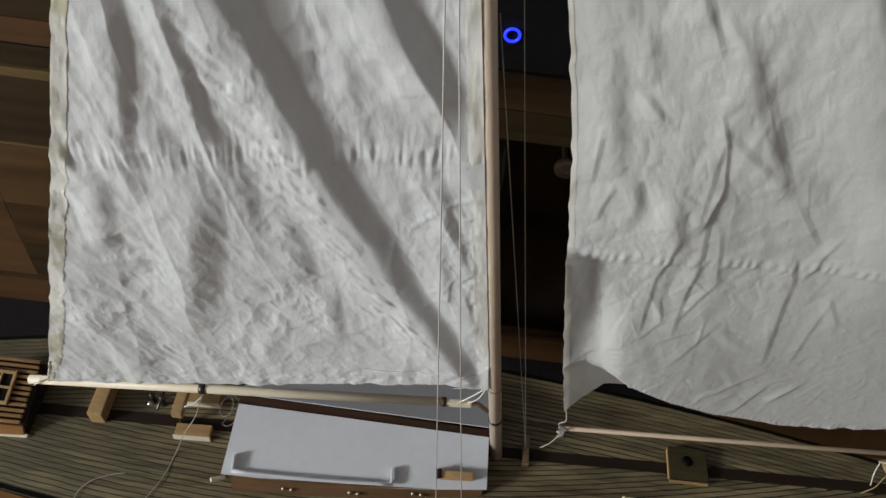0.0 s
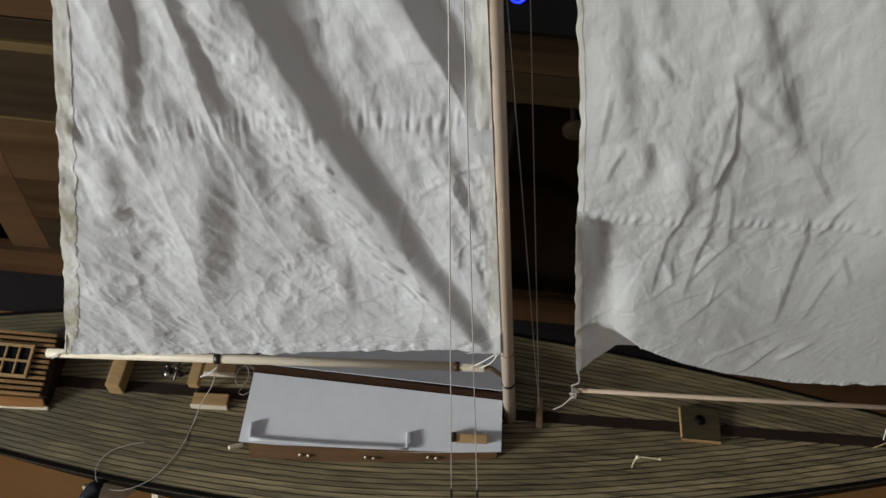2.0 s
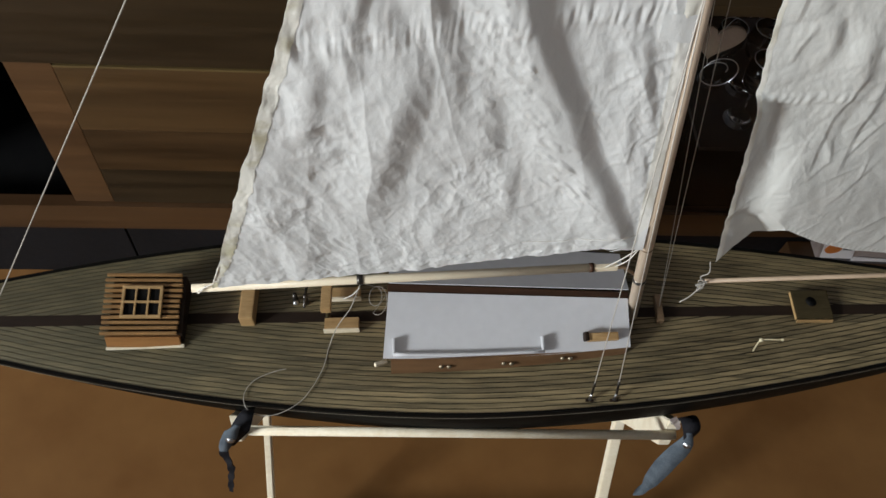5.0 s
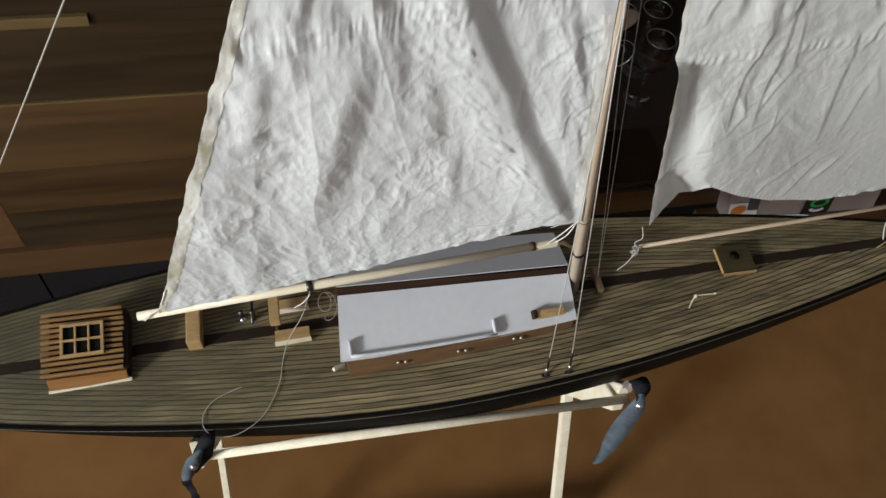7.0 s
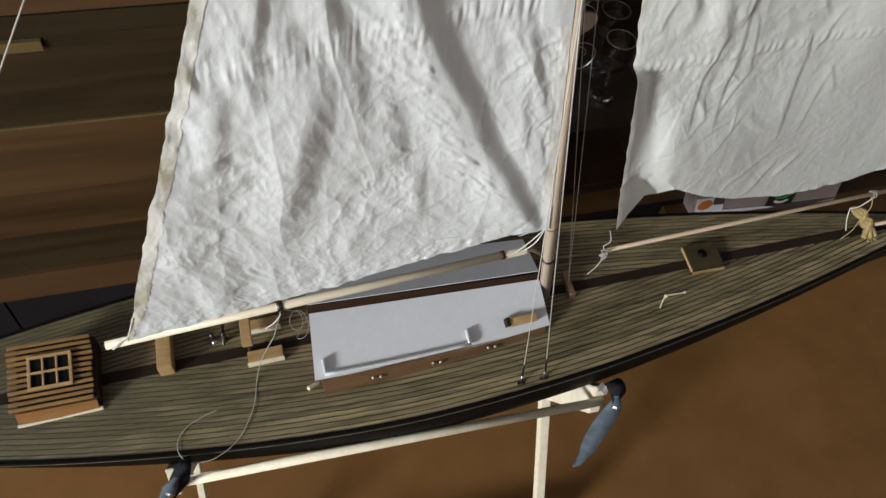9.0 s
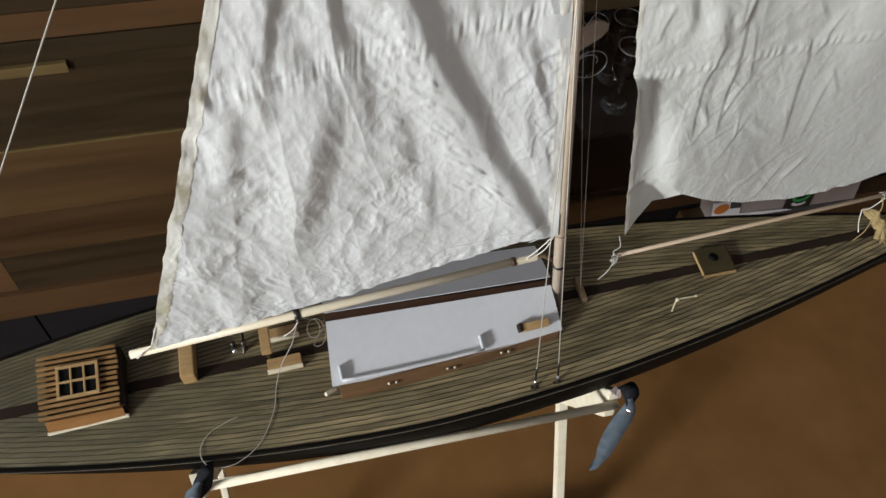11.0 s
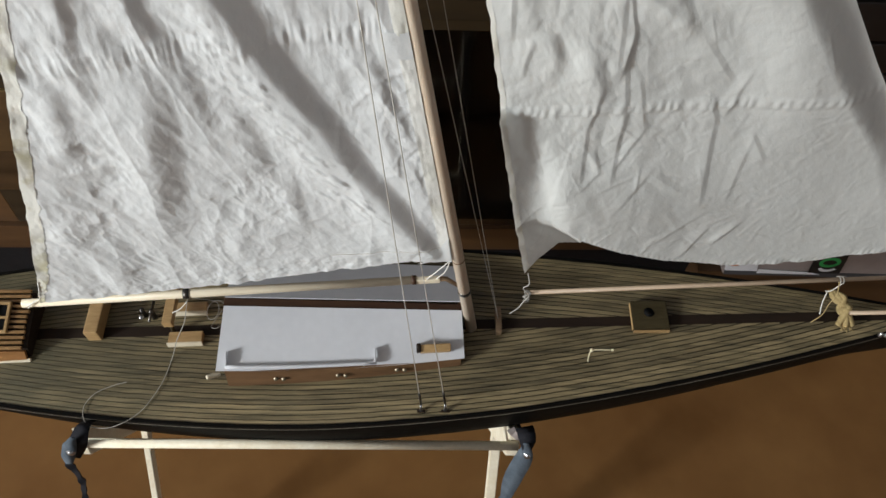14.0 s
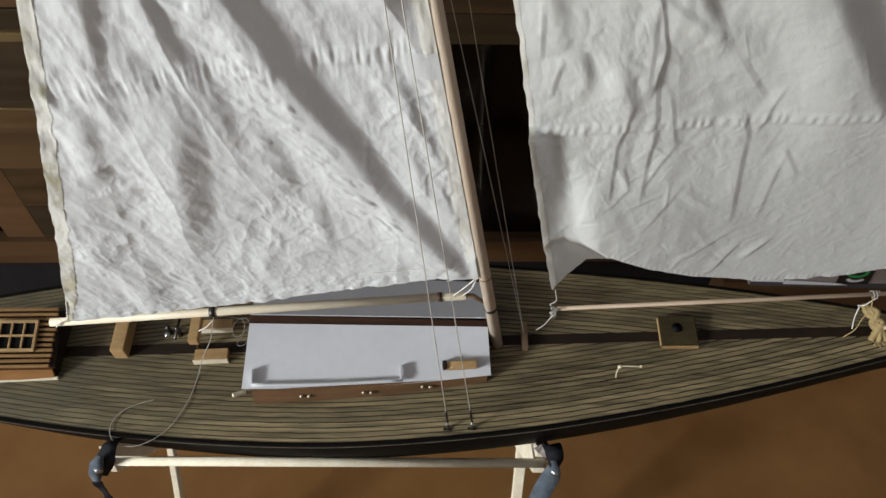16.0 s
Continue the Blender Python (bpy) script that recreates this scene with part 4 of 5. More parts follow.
for off, wide in ((-0.5, 0.0042), (0, 0.003), (0.5, 0.0042)):
    y = WY + off * WD
    part("glazing_bar", box((WX, y, hut_roof(y, 0.0076)), (WW + 0.004, wide, 0.0055), 0.0008, (11.3, 0, 0)), BEECH, skylight, "tan window bar")
for i in range(3):
    for k in range(2):
        y = WY + (k - 0.5) * WD * 0.5
        part("pane", box((WX + (i - 1) * WW / 3, y, hut_roof(y, 0.0062)), (WW / 3 - 0.003, WD / 2 - 0.003, 0.001), 0, (11.3, 0, 0)), DARK, skylight, "dark window pane")
skylight.matrix_basis = Matrix.Translation((XM, 0, 0)) @ pose(0, 0, 0, 0, 0, 2.2) @ Matrix.Translation((-XM, 0, 0))

# ---- deck fittings ----
# low cross beams and the open coaming aft of the cabin
part("cross_beam", box((-0.519, 0.033, deck_z(-0.519) + 0.0125), (0.0205, 0.09, 0.026), 0.002, (0, -4, 1)), BEECH, boat, "square wooden beam across the deck")
part("cross_beam", box((-0.404, 0.04, deck_z(-0.404) + 0.033), (0.0145, 0.09, 0.013), 0.0015, (0, -4, 1)), BEECH, boat, "narrow wooden beam raised over the deck")
part("beam_peg", tube([(-0.401, 0.0, deck_z(-0.401)), (-0.401, 0.0, deck_z(-0.401) + 0.028)], 0.003, 10), OLIVEWOOD, boat, "dark turned peg", True)
for y, lift, wide in ((-0.012, 0.006, 0.018), (0.036, 0.012, 0.016)):
    frame_board = part("coaming", box((-0.38, y, deck_z(-0.38) + lift - 0.001), (0.05, wide, 0.01), 0.0015, (0, -4, 2)), BEECH, boat, "small wooden coaming board")
    part("coaming_edge", box((-0.38, y - wide / 2 - 0.0012, deck_z(-0.38) + lift - 0.001), (0.052, 0.0024, 0.0105), 0.0006, (0, -4, 2)), SPAR, frame_board, "pale front edge")
winch = part("winch", tube([(-0.436, 0.026, deck_z(-0.436)), (-0.436, 0.026, deck_z(-0.436) + 0.024)], [0.0045, 0.0032], 12), IRON, boat, "small dark metal winch", True)
part("winch_post", tube([(-0.452, 0.03, deck_z(-0.45)), (-0.452, 0.03, deck_z(-0.45) + 0.02)], [0.0042, 0.003], 12), IRON, winch, "", True)
part("winch_cap", lathe([(0.0, 0.003), (0.0035, 0.0026), (0.004, 0.0)], (-0.449, 0.016, deck_z(-0.45) + 0.02), 12), STEEL, winch, "pale metal cap", True)
part("winch_bar", tube([(-0.436, 0.008, deck_z(-0.436) + 0.02), (-0.436, 0.044, deck_z(-0.436) + 0.02)], 0.002, 8), IRON, winch, "", True)
x = 0.311
plate = prism([(-0.006, -0.002), (0.04, 0.003), (0.04, 0.011), (-0.006, 0.009)], x - 0.0265, x + 0.0265, "x", bevel=0.001)
for v in plate.verts:
    v.co.z += deck_z(v.co.x)
step_plate = part("mast_step_plate", plate, OLIVEWOOD, boat, "weathered wooden deck plate with a round hole")
# the plate is not cut; a dark disc gives the hole's shade
part("hole", lathe([(0.0, 0.0), (0.0068, 0.0), (0.0078, 0.0008), (0.0, 0.0008)], (x - 0.002, 0.02, deck_z(x) + 0.0104), 20), DARK, step_plate, "dark disc for the shade in the round hole", True)
# strips of paler wood put the light on two edges into colour
part("front_edge", box((x, -0.0085, deck_z(x) + 0.004), (0.053, 0.0022, 0.006), 0.0006, (0, -4.4, 0)), BEECH, step_plate, "pale strip for the lit front edge")
part("side_edge", box((x - 0.0274, 0.016, deck_z(x) + 0.004), (0.0012, 0.044, 0.005), 0.0004, (2, 0, 0)), BEECH, step_plate, "pale strip for the lit side edge")
x = 0.219
hook = part("deck_hook", tube(smooth_line([(0.214, -0.053, deck_z(x) - 0.003), (0.212, -0.0525, deck_z(x) + 0.012), (0.2125, -0.051, deck_z(x) + 0.026), (0.219, -0.0508, deck_z(x) + 0.0305), (0.242, -0.052, deck_z(x) + 0.0335)], 4), 0.001, 8), GLEAMBRASS, boat, "bent brass deck hook", True)
part("hook_end", lathe([(0.0, 0.003), (0.0022, 0.0022), (0.0029, 0.0), (0.0021, -0.0022), (0.0, -0.003)], (0.213, -0.051, deck_z(x) + 0.029), 12), GLEAMBRASS, hook, "rounded hook top coloured bright for its gleam", True)
part("hook_tip", lathe([(0.0, 0.0021), (0.0016, 0.0015), (0.0021, 0.0), (0.0015, -0.0015), (0.0, -0.0021)], (0.242, -0.052, deck_z(x) + 0.0335), 12), GLEAMBRASS, hook, "rounded tip coloured bright for its gleam", True)
x = 0.085
cleat = part("stay_cleat", box((x, 0.012, deck_z(x) + 0.0055), (0.009, 0.044, 0.012), 0.002), CLEATWOOD, boat, "small brown wooden stay cleat")
for x in (-0.028, 0.006):
    plate = part("chain_plate", box((x, -0.127, deck_at(x, -0.127) + 0.0015), (0.012, 0.004, 0.0022), 0.0008), KING, boat, "dark shroud plate at the deck edge")
    part("shroud_eye", tube([(x, -0.126, deck_at(x, -0.126) + 0.003), (x - 0.001, -0.1245, deck_z(x) + 0.013)], [0.0024, 0.0018], 8), STEEL, plate, "bright metal eye", True)
for x, y in ((0.645, -0.017), (0.653, -0.018), (0.68, -0.011)):
    part("bow_eye", lathe([(0.0, 0.008), (0.002, 0.007), (0.003, 0.003), (0.003, 0.0)], (x, y, deck_z(x)), 10), STEEL, boat, "small pale metal eye", True)

# ---- rigging ----


def line(name, points, radius, label, mat=STRING):
    return part(name, tube(points, radius, 6), mat, boat, label, True)


TOP = H + 1.25
for x, b in ((-0.028, Vector((-0.159, -0.062, TOP))), (0.006, Vector((-0.171, -0.012, TOP)))):
    a = Vector((x - 0.001, -0.1245, deck_z(x) + 0.013))
    line("shroud_screw", [a, a.lerp(b, 0.028)], 0.0018, "dark rigging screw", IRON)
    line("shroud", [a.lerp(b, 0.026), b, (mast_x(H + 1.43), -0.03, H + 1.43)], 0.0006, "white string shroud")
a = Vector((0.084, 0.012, deck_z(0.085) + 0.012))
line("halyard", [a, (mast_x(H + 1.3) + 0.012, 0.0, H + 1.3)], 0.0004, "thin grey halyard", THREAD)
line("halyard", [a, (mast_x(H + 0.72) + 0.008, 0.004, H + 0.72)], 0.0004, "thin grey halyard", THREAD)
line("backstay", [(-0.9, 0.0, deck_z(-0.9)), (mast_x(H + 1.22), 0.0, H + 1.22)], 0.00085, "pale cord backstay", THREAD)
line("forestay", [(0.93, 0.0, deck_z(0.93) + 0.03), (mast_x(H + 1.34), 0.0, H + 1.34)], 0.0009, "white forestay")
trail = ((-0.396, -0.045), (-0.404, -0.083), (-0.427, -0.124), (-0.46, -0.145), (-0.489, -0.146), (-0.506, -0.135), (-0.51, -0.115), (-0.497, -0.096), (-0.471, -0.084), (-0.455, -0.08))
line("sheet_line", smooth_line([(-0.352, -0.015, H + 0.108), (-0.358, -0.02, H + 0.085), (-0.366, -0.024, H + 0.055), (-0.385, -0.03, H + 0.01), *[(x, y, deck_at(x, y) + 0.003) for x, y in trail]], 8), 0.0006, "loose pale string lying on the deck", THREAD)
line("thread_end", smooth_line([(-0.352, -0.02, H + 0.108), (-0.362, -0.026, H + 0.098), (-0.374, -0.028, H + 0.09)], 4), 0.0008, "frayed thread end")
loop = [(-0.333 + (0.008 + 0.0006 * a) * math.sin(a) + 0.0006 * a, 0.004 + (0.012 + 0.0012 * a) * math.cos(a), H + 0.05 - 0.002 * a) for a in np.linspace(0, 10, 40)]
line("thread_loop", [(-0.352, -0.012, H + 0.106), *loop, (-0.318, 0.0, H + 0.05)], 0.00045, "looped thin thread", THREAD)
line("tack_lashing", smooth_line([(0.001, -0.004, H + 0.206), (-0.014, -0.004, H + 0.18), (-0.026, 0.001, H + 0.152), (-0.026, 0.006, H + 0.14)], 5), 0.0008, "white string lashing")
line("tack_lashing", smooth_line([(0.001, -0.004, H + 0.206), (-0.004, -0.002, H + 0.175), (-0.012, 0.001, H + 0.156), (-0.014, 0.007, H + 0.141)], 5), 0.0008, "white string lashing")
line("clew_lashing", [(-0.566, -0.0305, H + 0.1), main_place(1.0, 0.06, 0.001), main_place(1.0, 0.16, 0.001)], 0.0007, "white string up the leech")
line("clew_lashing", smooth_line([(-0.552, -0.028, H + 0.112), (-0.562, -0.032, H + 0.1), (-0.565, -0.024, H + 0.0915), (-0.561, -0.017, H + 0.1)], 6), 0.0008, "white string lashing")
line("jib_sheet", smooth_line([(0.108, 0.004, H + 0.168), (0.112, -0.002, H + 0.15), (0.106, 0.0, H + 0.135), (0.116, -0.002, H + 0.12), (0.11, -0.004, H + 0.105), (0.104, -0.006, H + 0.09), (0.094, -0.008, H + 0.078)], 6), 0.0009, "knotted pale jib sheet end", THREAD)
knot = []
for n in range(70):
    a = n * 0.5
    knot.append((0.114 + 0.004 * math.sin(1.7 * a), 0.001 + 0.004 * math.cos(a), H + 0.1 + 0.024 * n / 70 + 0.003 * math.sin(a)))
line("jib_knot", knot, 0.0008, "knotted pale string", THREAD)
for k in (0,):
    line("club_lashing", smooth_line([(0.536 + 0.004 * k, 0.004, H + 0.17), (0.54 + 0.002 * k, -0.004, H + 0.15 - 0.004 * k), (0.546 - 0.003 * k, 0.003 * k, H + 0.115), (0.55 + 0.004 * k, 0.0, H + 0.085), (0.548 + 0.006 * k, 0.004, deck_z(0.55) + 0.004)], 6), 0.0008, "hemp string from the jib club to the deck", ROPE)
line("club_wrap", [(0.536 + 0.0007 * a, 0.008 + 0.0052 * math.cos(a), H + 0.1678 + 0.0052 * math.sin(a)) for a in np.linspace(0, 14, 60)], 0.0007, "thin string wrapped round the club", THREAD)
deck_b = deck_z(0.585) + 0.004
for k in range(3):
    sway = (k - 1) * 0.0052
    strand = smooth_line([(0.580 + 0.4 * sway, 0.044 - 0.3 * sway, deck_b + 0.022), (0.587 + sway, 0.03, deck_b + 0.024 + 0.5 * sway), (0.594 - sway, 0.018, deck_b + 0.016 - 0.5 * sway), (0.596 + 0.6 * sway, 0.008, deck_b + 0.011), (0.595 + 2.1 * sway, -0.006 + 0.5 * abs(sway), deck_b + 0.003)], 8)
    line("rope_knot", strand, [0.0044 + 0.0014 * math.sin(math.pi * (n / (len(strand) - 1)) ** 1.6) + 0.0003 * math.sin(1.7 * n + k) for n in range(len(strand))], "thick golden hemp rope tied down at the bow", ROPE)
line("rope_tie", [(0.5945 + 0.009 * math.cos(a), 0.0165 + 0.0004 * a, deck_b + 0.0135 + 0.0075 * math.sin(a)) for a in np.linspace(0, 18, 70)], 0.0011, "tan cord wound round the rope", ROPE)
line("rope_tie", smooth_line([(0.545, 0.006, H + 0.163), (0.553, 0.02, H + 0.12), (0.562, 0.036, deck_b + 0.035), (0.57, 0.04, deck_b + 0.024), (0.566, 0.03, deck_b + 0.012), (0.563, 0.016, deck_b + 0.001)], 6), 0.0008, "white cord hanging from the jib club", STRING)
for k in range(9):
    end = Vector((0.588 + 0.002 * k, -0.006 + 0.001 * (k % 3), deck_b + 0.004))
    line("rope_fray", [end, end + Vector((0.005 * math.sin(2.3 * k), -0.007, -0.002 + 0.002 * math.cos(k)))], 0.0007, "frayed rope end", ROPE)

# ---- stand ----
stand = thing("boat_stand", (-0.19, 0, 0), "pale pine boat stand with crossed legs and a dowel", "stand")


def far_leg(x, thick):
    """A square leg from under the far side of the hull to the floor on the near side."""
    a, b = Vector((x, 0.15, H - 0.065)), Vector((x, -0.2, 0.0))
    d = (b - a).normalized()
    bm = bmesh.new()
    turn = Matrix((Vector((1, 0, 0)), d.cross(Vector((1, 0, 0))), d)).transposed().to_4x4()
    bmesh.ops.create_cube(bm, size=1, matrix=Matrix.Translation((a + b) / 2 + Vector((0.5 * thick, 0, 0))) @ turn @ Matrix.Diagonal((thick, 0.02, (b - a).length, 1)))
    bmesh.ops.bevel(bm, geom=list(bm.edges), offset=0.0015, segments=2, affect="EDGES")
    return bm


def near_leg(x, thick, y):
    """A board leg with its upright-cut head on the near side and its foot on the far side."""
    return prism([(y, 0.587), (y + 0.014, 0.657), (y + 0.4, 0.0), (y + 0.345, 0.0)], x, x + thick, "x", bevel=0.0015)


part("leg", near_leg(-0.5326, 0.0125, -0.152), PINE, stand)
part("leg", far_leg(-0.534, 0.0125), PINE, stand)
part("leg", near_leg(0.107, 0.019, -0.142), PINE, stand)
part("leg", far_leg(0.1165, 0.019), PINE, stand)
part("stretcher", box((-0.2, -0.172, 0.06), (0.66, 0.02, 0.03), 0.002), PINE, stand)
part("stretcher", box((-0.2, 0.19, 0.06), (0.66, 0.02, 0.03), 0.002), PINE, stand)
part("dowel", tube([(-0.515, -0.1535, 0.6405), (0.121, -0.1412, 0.6285)], 0.007, 16), PINE, stand, "round pine dowel", True)

# slings that carry the hull
for x, tail in ((-0.51, False), (0.115, True)):
    b = half_breadth(x)
    c = middle(x)
    sling = thing("hull_sling", (x, -0.15, 0.64), "black and blue cloth sling bolted to the stand", "strap", "slings under the hull")
    under = [(x + (0.008 if tail else 0.0), c - b * (0.9 if tail else 0.68), deck_z(x) - 0.13), (x, c, deck_z(x) - 0.235), (x, c + b * 0.9, deck_z(x) - 0.14), (x, 0.13, 0.64)]
    if tail:
        upper = [(x + 0.018, -0.151, 0.628), (x + 0.017, -0.153, 0.655), (x + 0.014, -0.15, 0.676), (x + 0.011, -0.14, 0.684), (x + 0.01, -0.129, 0.672)]
        spread = ((0, 0.014), (0.1, 0.016), (0.2, 0.022), (0.3, 0.026), (1, 0.026))
        bolt_at = (0.1345, -0.1585, 0.638)
    else:
        upper = [(x - 0.026, -0.162, 0.602), (x - 0.015, -0.163, 0.632), (x - 0.002, -0.16, 0.668), (x + 0.008, -0.146, 0.688), (x + 0.006, -0.128, 0.66)]
        spread = ((0, 0.012), (0.12, 0.022), (0.25, 0.026), (0.35, 0.02), (0.45, 0.014), (0.6, 0.026), (1, 0.026))
        bolt_at = (-0.5275, -0.1685, 0.646)
    mid = smooth_line(upper + under, 6)
    wide = [between(spread, n / (len(mid) - 1)) for n in range(len(mid))]
    part("strap", ribbon(mid, wide, [(1, 0.3 * math.sin(0.3 * n), 0.15 * math.sin(0.4 * n)) for n in range(len(mid))], 0.002), STRAP, sling, "black webbing strap", True)
    if tail:
        run = smooth_line([(x + 0.012, -0.153, 0.672), (x + 0.015, -0.157, 0.646), (x + 0.015, -0.159, 0.62), (x + 0.01, -0.163, 0.575), (x + 0.006, -0.168, 0.53), (x + 0.004, -0.172, 0.492), (x + 0.0, -0.176, 0.465), (x - 0.012, -0.18, 0.452)], 8)
        spread = ((0, 0.008), (0.15, 0.022), (0.32, 0.028), (0.5, 0.029), (0.68, 0.024), (0.8, 0.014), (0.9, 0.015), (1, 0.009))
        sway = [(math.cos(0.03 * n), -0.35 * math.sin(0.06 * n) - 0.15, 0.05 * math.sin(0.4 * n)) for n in range(len(run))]
    else:
        run = smooth_line([(x - 0.002, -0.164, 0.69), (x - 0.013, -0.166, 0.667), (x - 0.021, -0.168, 0.645), (x - 0.03, -0.17, 0.618), (x - 0.036, -0.171, 0.594)], 8)
        spread = ((0, 0.008), (0.3, 0.02), (0.6, 0.02), (0.85, 0.014), (1, 0.007))
        sway = [(1, 0.15 * math.sin(0.4 * n), 0.2) for n in range(len(run))]
    wide = [between(spread, n / (len(run) - 1)) for n in range(len(run))]
    part("tail", ribbon(run, wide, sway, 0.002), DENIM, sling, "faded blue denim strap end", True)
    if not tail:
        run = smooth_line([(x - 0.035, -0.171, 0.6), (x - 0.031, -0.176, 0.572), (x - 0.029, -0.182, 0.545), (x - 0.033, -0.19, 0.518), (x - 0.034, -0.2, 0.496)], 6)
        part("loose_end", ribbon(run, [0.012 - 0.0002 * n + 0.002 * math.sin(1.3 * n) for n in range(len(run))], [(1, 0.3 * math.sin(0.7 * n), 0.3) for n in range(len(run))], 0.002), STRAP, sling, "black strap end hanging down")
    else:
        scrap = smooth_line([(x - 0.01, -0.132, 0.674), (x - 0.006, -0.139, 0.674), (x - 0.001, -0.1415, 0.666), (x + 0.002, -0.1415, 0.655)], 5)
        part("lining", ribbon(scrap, [0.013 - 0.0006 * n for n in range(len(scrap))], [(1, 0, 0.1 * math.sin(n)) for n in range(len(scrap))], 0.0016), CARD, sling, "pale grey cloth lining")
    bolt = lathe([(0.0, 0.005), (0.003, 0.005), (0.0042, 0.0035), (0.0042, 0.0015), (0.0068, 0.0013), (0.0068, 0.0)], (0, 0, 0), 16)
    bolt.transform(pose(*bolt_at, 62, 0, 0))
    part("bolt", bolt, STEEL, sling, "bright zinc bolt", True)

# ---- cabinet behind the boat ----
CAB = pose(0, 0.5, 0.1, 0, 0, 1.83)
cabinet = thing("wooden_cabinet", (0, 0.5, 0), "dark walnut plank cabinet with a smoked glass door", "cabinet")


def cab(name, bm, mat, parent=cabinet, label="", smooth=False):
    bm.transform(CAB)
    return part(name, bm, mat, parent, label, smooth)


def slab(x0, x1, y0, y1, z0, z1, bevel=0.001):
    return box(((x0 + x1) / 2, (y0 + y1) / 2, (z0 + z1) / 2), (x1 - x0, y1 - y0, z1 - z0), bevel)


cab("plinth", slab(-1.5, -0.925, 0.006, 0.03, -0.1, 0.095), PLINTH, label="dark grey plinth board")
cab("plinth", slab(-0.92, 1.5, 0.006, 0.03, -0.1, 0.095), PLINTH, label="dark grey plinth board")
cab("projecting_base", box((1.08, -0.022, -0.0125), (0.84, 0.05, 0.175), 0.002), WALNUTRED, label="brown base board before the drawers")
cab("bottom_rail", slab(-1.5, 1.5, 0.0, 0.03, 0.097, 0.183), WALNUTRED)
cab("top_rail", slab(-1.5, 0.6, 0.002, 0.03, 0.789, 0.83), WALNUTDARK)
cab("top_rail", slab(-0.649, 0.6, 0.003, 0.03, 0.766, 0.788), WALNUTDARK)
cab("top_rail", slab(-0.245, 0.6, 0.002, 0.03, 0.832, 0.905), WALNUT)
cab("pale_strip", slab(-1.5, -0.652, -0.003, 0.03, 0.767, 0.786), PALEEDGE, label="pale wooden edge strip")
cab("upper_plank", slab(-1.5, -0.25, 0.004, 0.03, 0.832, 0.88), WALNUTRED)
cab("upper_plank", slab(-1.5, -0.25, 0.004, 0.03, 0.882, 1.1), WALNUTDARK)
cab("stile", slab(-1.004, -0.922, 0.0122, 0.032, 0.185, 0.6), WALNUTRED)
cab("stile", slab(-0.24, -0.16, 0.002, 0.032, 0.185, 0.765), WALNUT)
cab("stile", slab(0.56, 0.64, 0.002, 0.032, 0.185, 0.765), WALNUT)
for low, high, wood in ((0.185, 0.3, WALNUTDARK), (0.3, 0.424, WALNUT), (0.424, 0.592, WALNUTLIGHT)):
    cab("plank", slab(-0.921, -0.242, 0.012, 0.03, low, high - 0.0005), wood)
cab("pale_strip", slab(-0.921, -0.242, 0.0105, 0.03, 0.592, 0.597, 0.001), PALEEDGE, label="pale wooden edge strip")
cab("plank", slab(-1.5, -0.242, 0.012, 0.03, 0.6, 0.765), WALNUTDARK)
# inside boards carry their shade in a near-black base colour
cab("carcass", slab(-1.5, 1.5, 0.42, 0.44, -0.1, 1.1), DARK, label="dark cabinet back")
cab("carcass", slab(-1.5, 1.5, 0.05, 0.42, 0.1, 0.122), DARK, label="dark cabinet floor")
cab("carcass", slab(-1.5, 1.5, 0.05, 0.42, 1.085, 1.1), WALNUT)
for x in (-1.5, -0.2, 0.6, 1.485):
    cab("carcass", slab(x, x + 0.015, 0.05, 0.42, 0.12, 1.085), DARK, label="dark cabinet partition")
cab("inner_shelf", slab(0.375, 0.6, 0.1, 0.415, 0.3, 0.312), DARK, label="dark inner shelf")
pane = cab("glass_door", slab(-0.158, 0.558, 0.008, 0.014, 0.186, 0.762, 0.001), SMOKED, label="smoked glass door pane")
pane.visible_shadow = False
cab("black_panel", slab(-0.245, 0.6, 0.006, 0.03, 0.908, 1.1), DARK, label="black panel above the glass door")
ring = [(-0.016 + 0.011 * math.cos(a), 0.002, 0.972 + 0.011 * math.sin(a)) for a in np.linspace(0, 2 * math.pi, 25)]
cab("power_light", tube(ring, 0.0022, 8, None, False), LED, label="glowing blue ring light", smooth=True)
knob = lathe([(0.0, 0.012), (0.019, 0.012), (0.024, 0.008), (0.024, 0.0), (0.008, -0.004), (0.006, -0.32)], (0, 0, 0), 24)
knob.transform(pose(0.149, 0.098, 0.632, 90, 0, 0))
cab("round_knob", knob, KNOB, label="round wooden knob on a rod inside the cabinet", smooth=True)
z = 0.186
for h in (0.115, 0.115, 0.1, 0.09, 0.08, 0.075, 0.09, 0.09, 0.1):
    cab("drawer_front", slab(0.645, 1.5, 0.004, 0.03, z, z + h - 0.006, 0.004), PLUM, label="dark plum-brown drawer front")
    z += h

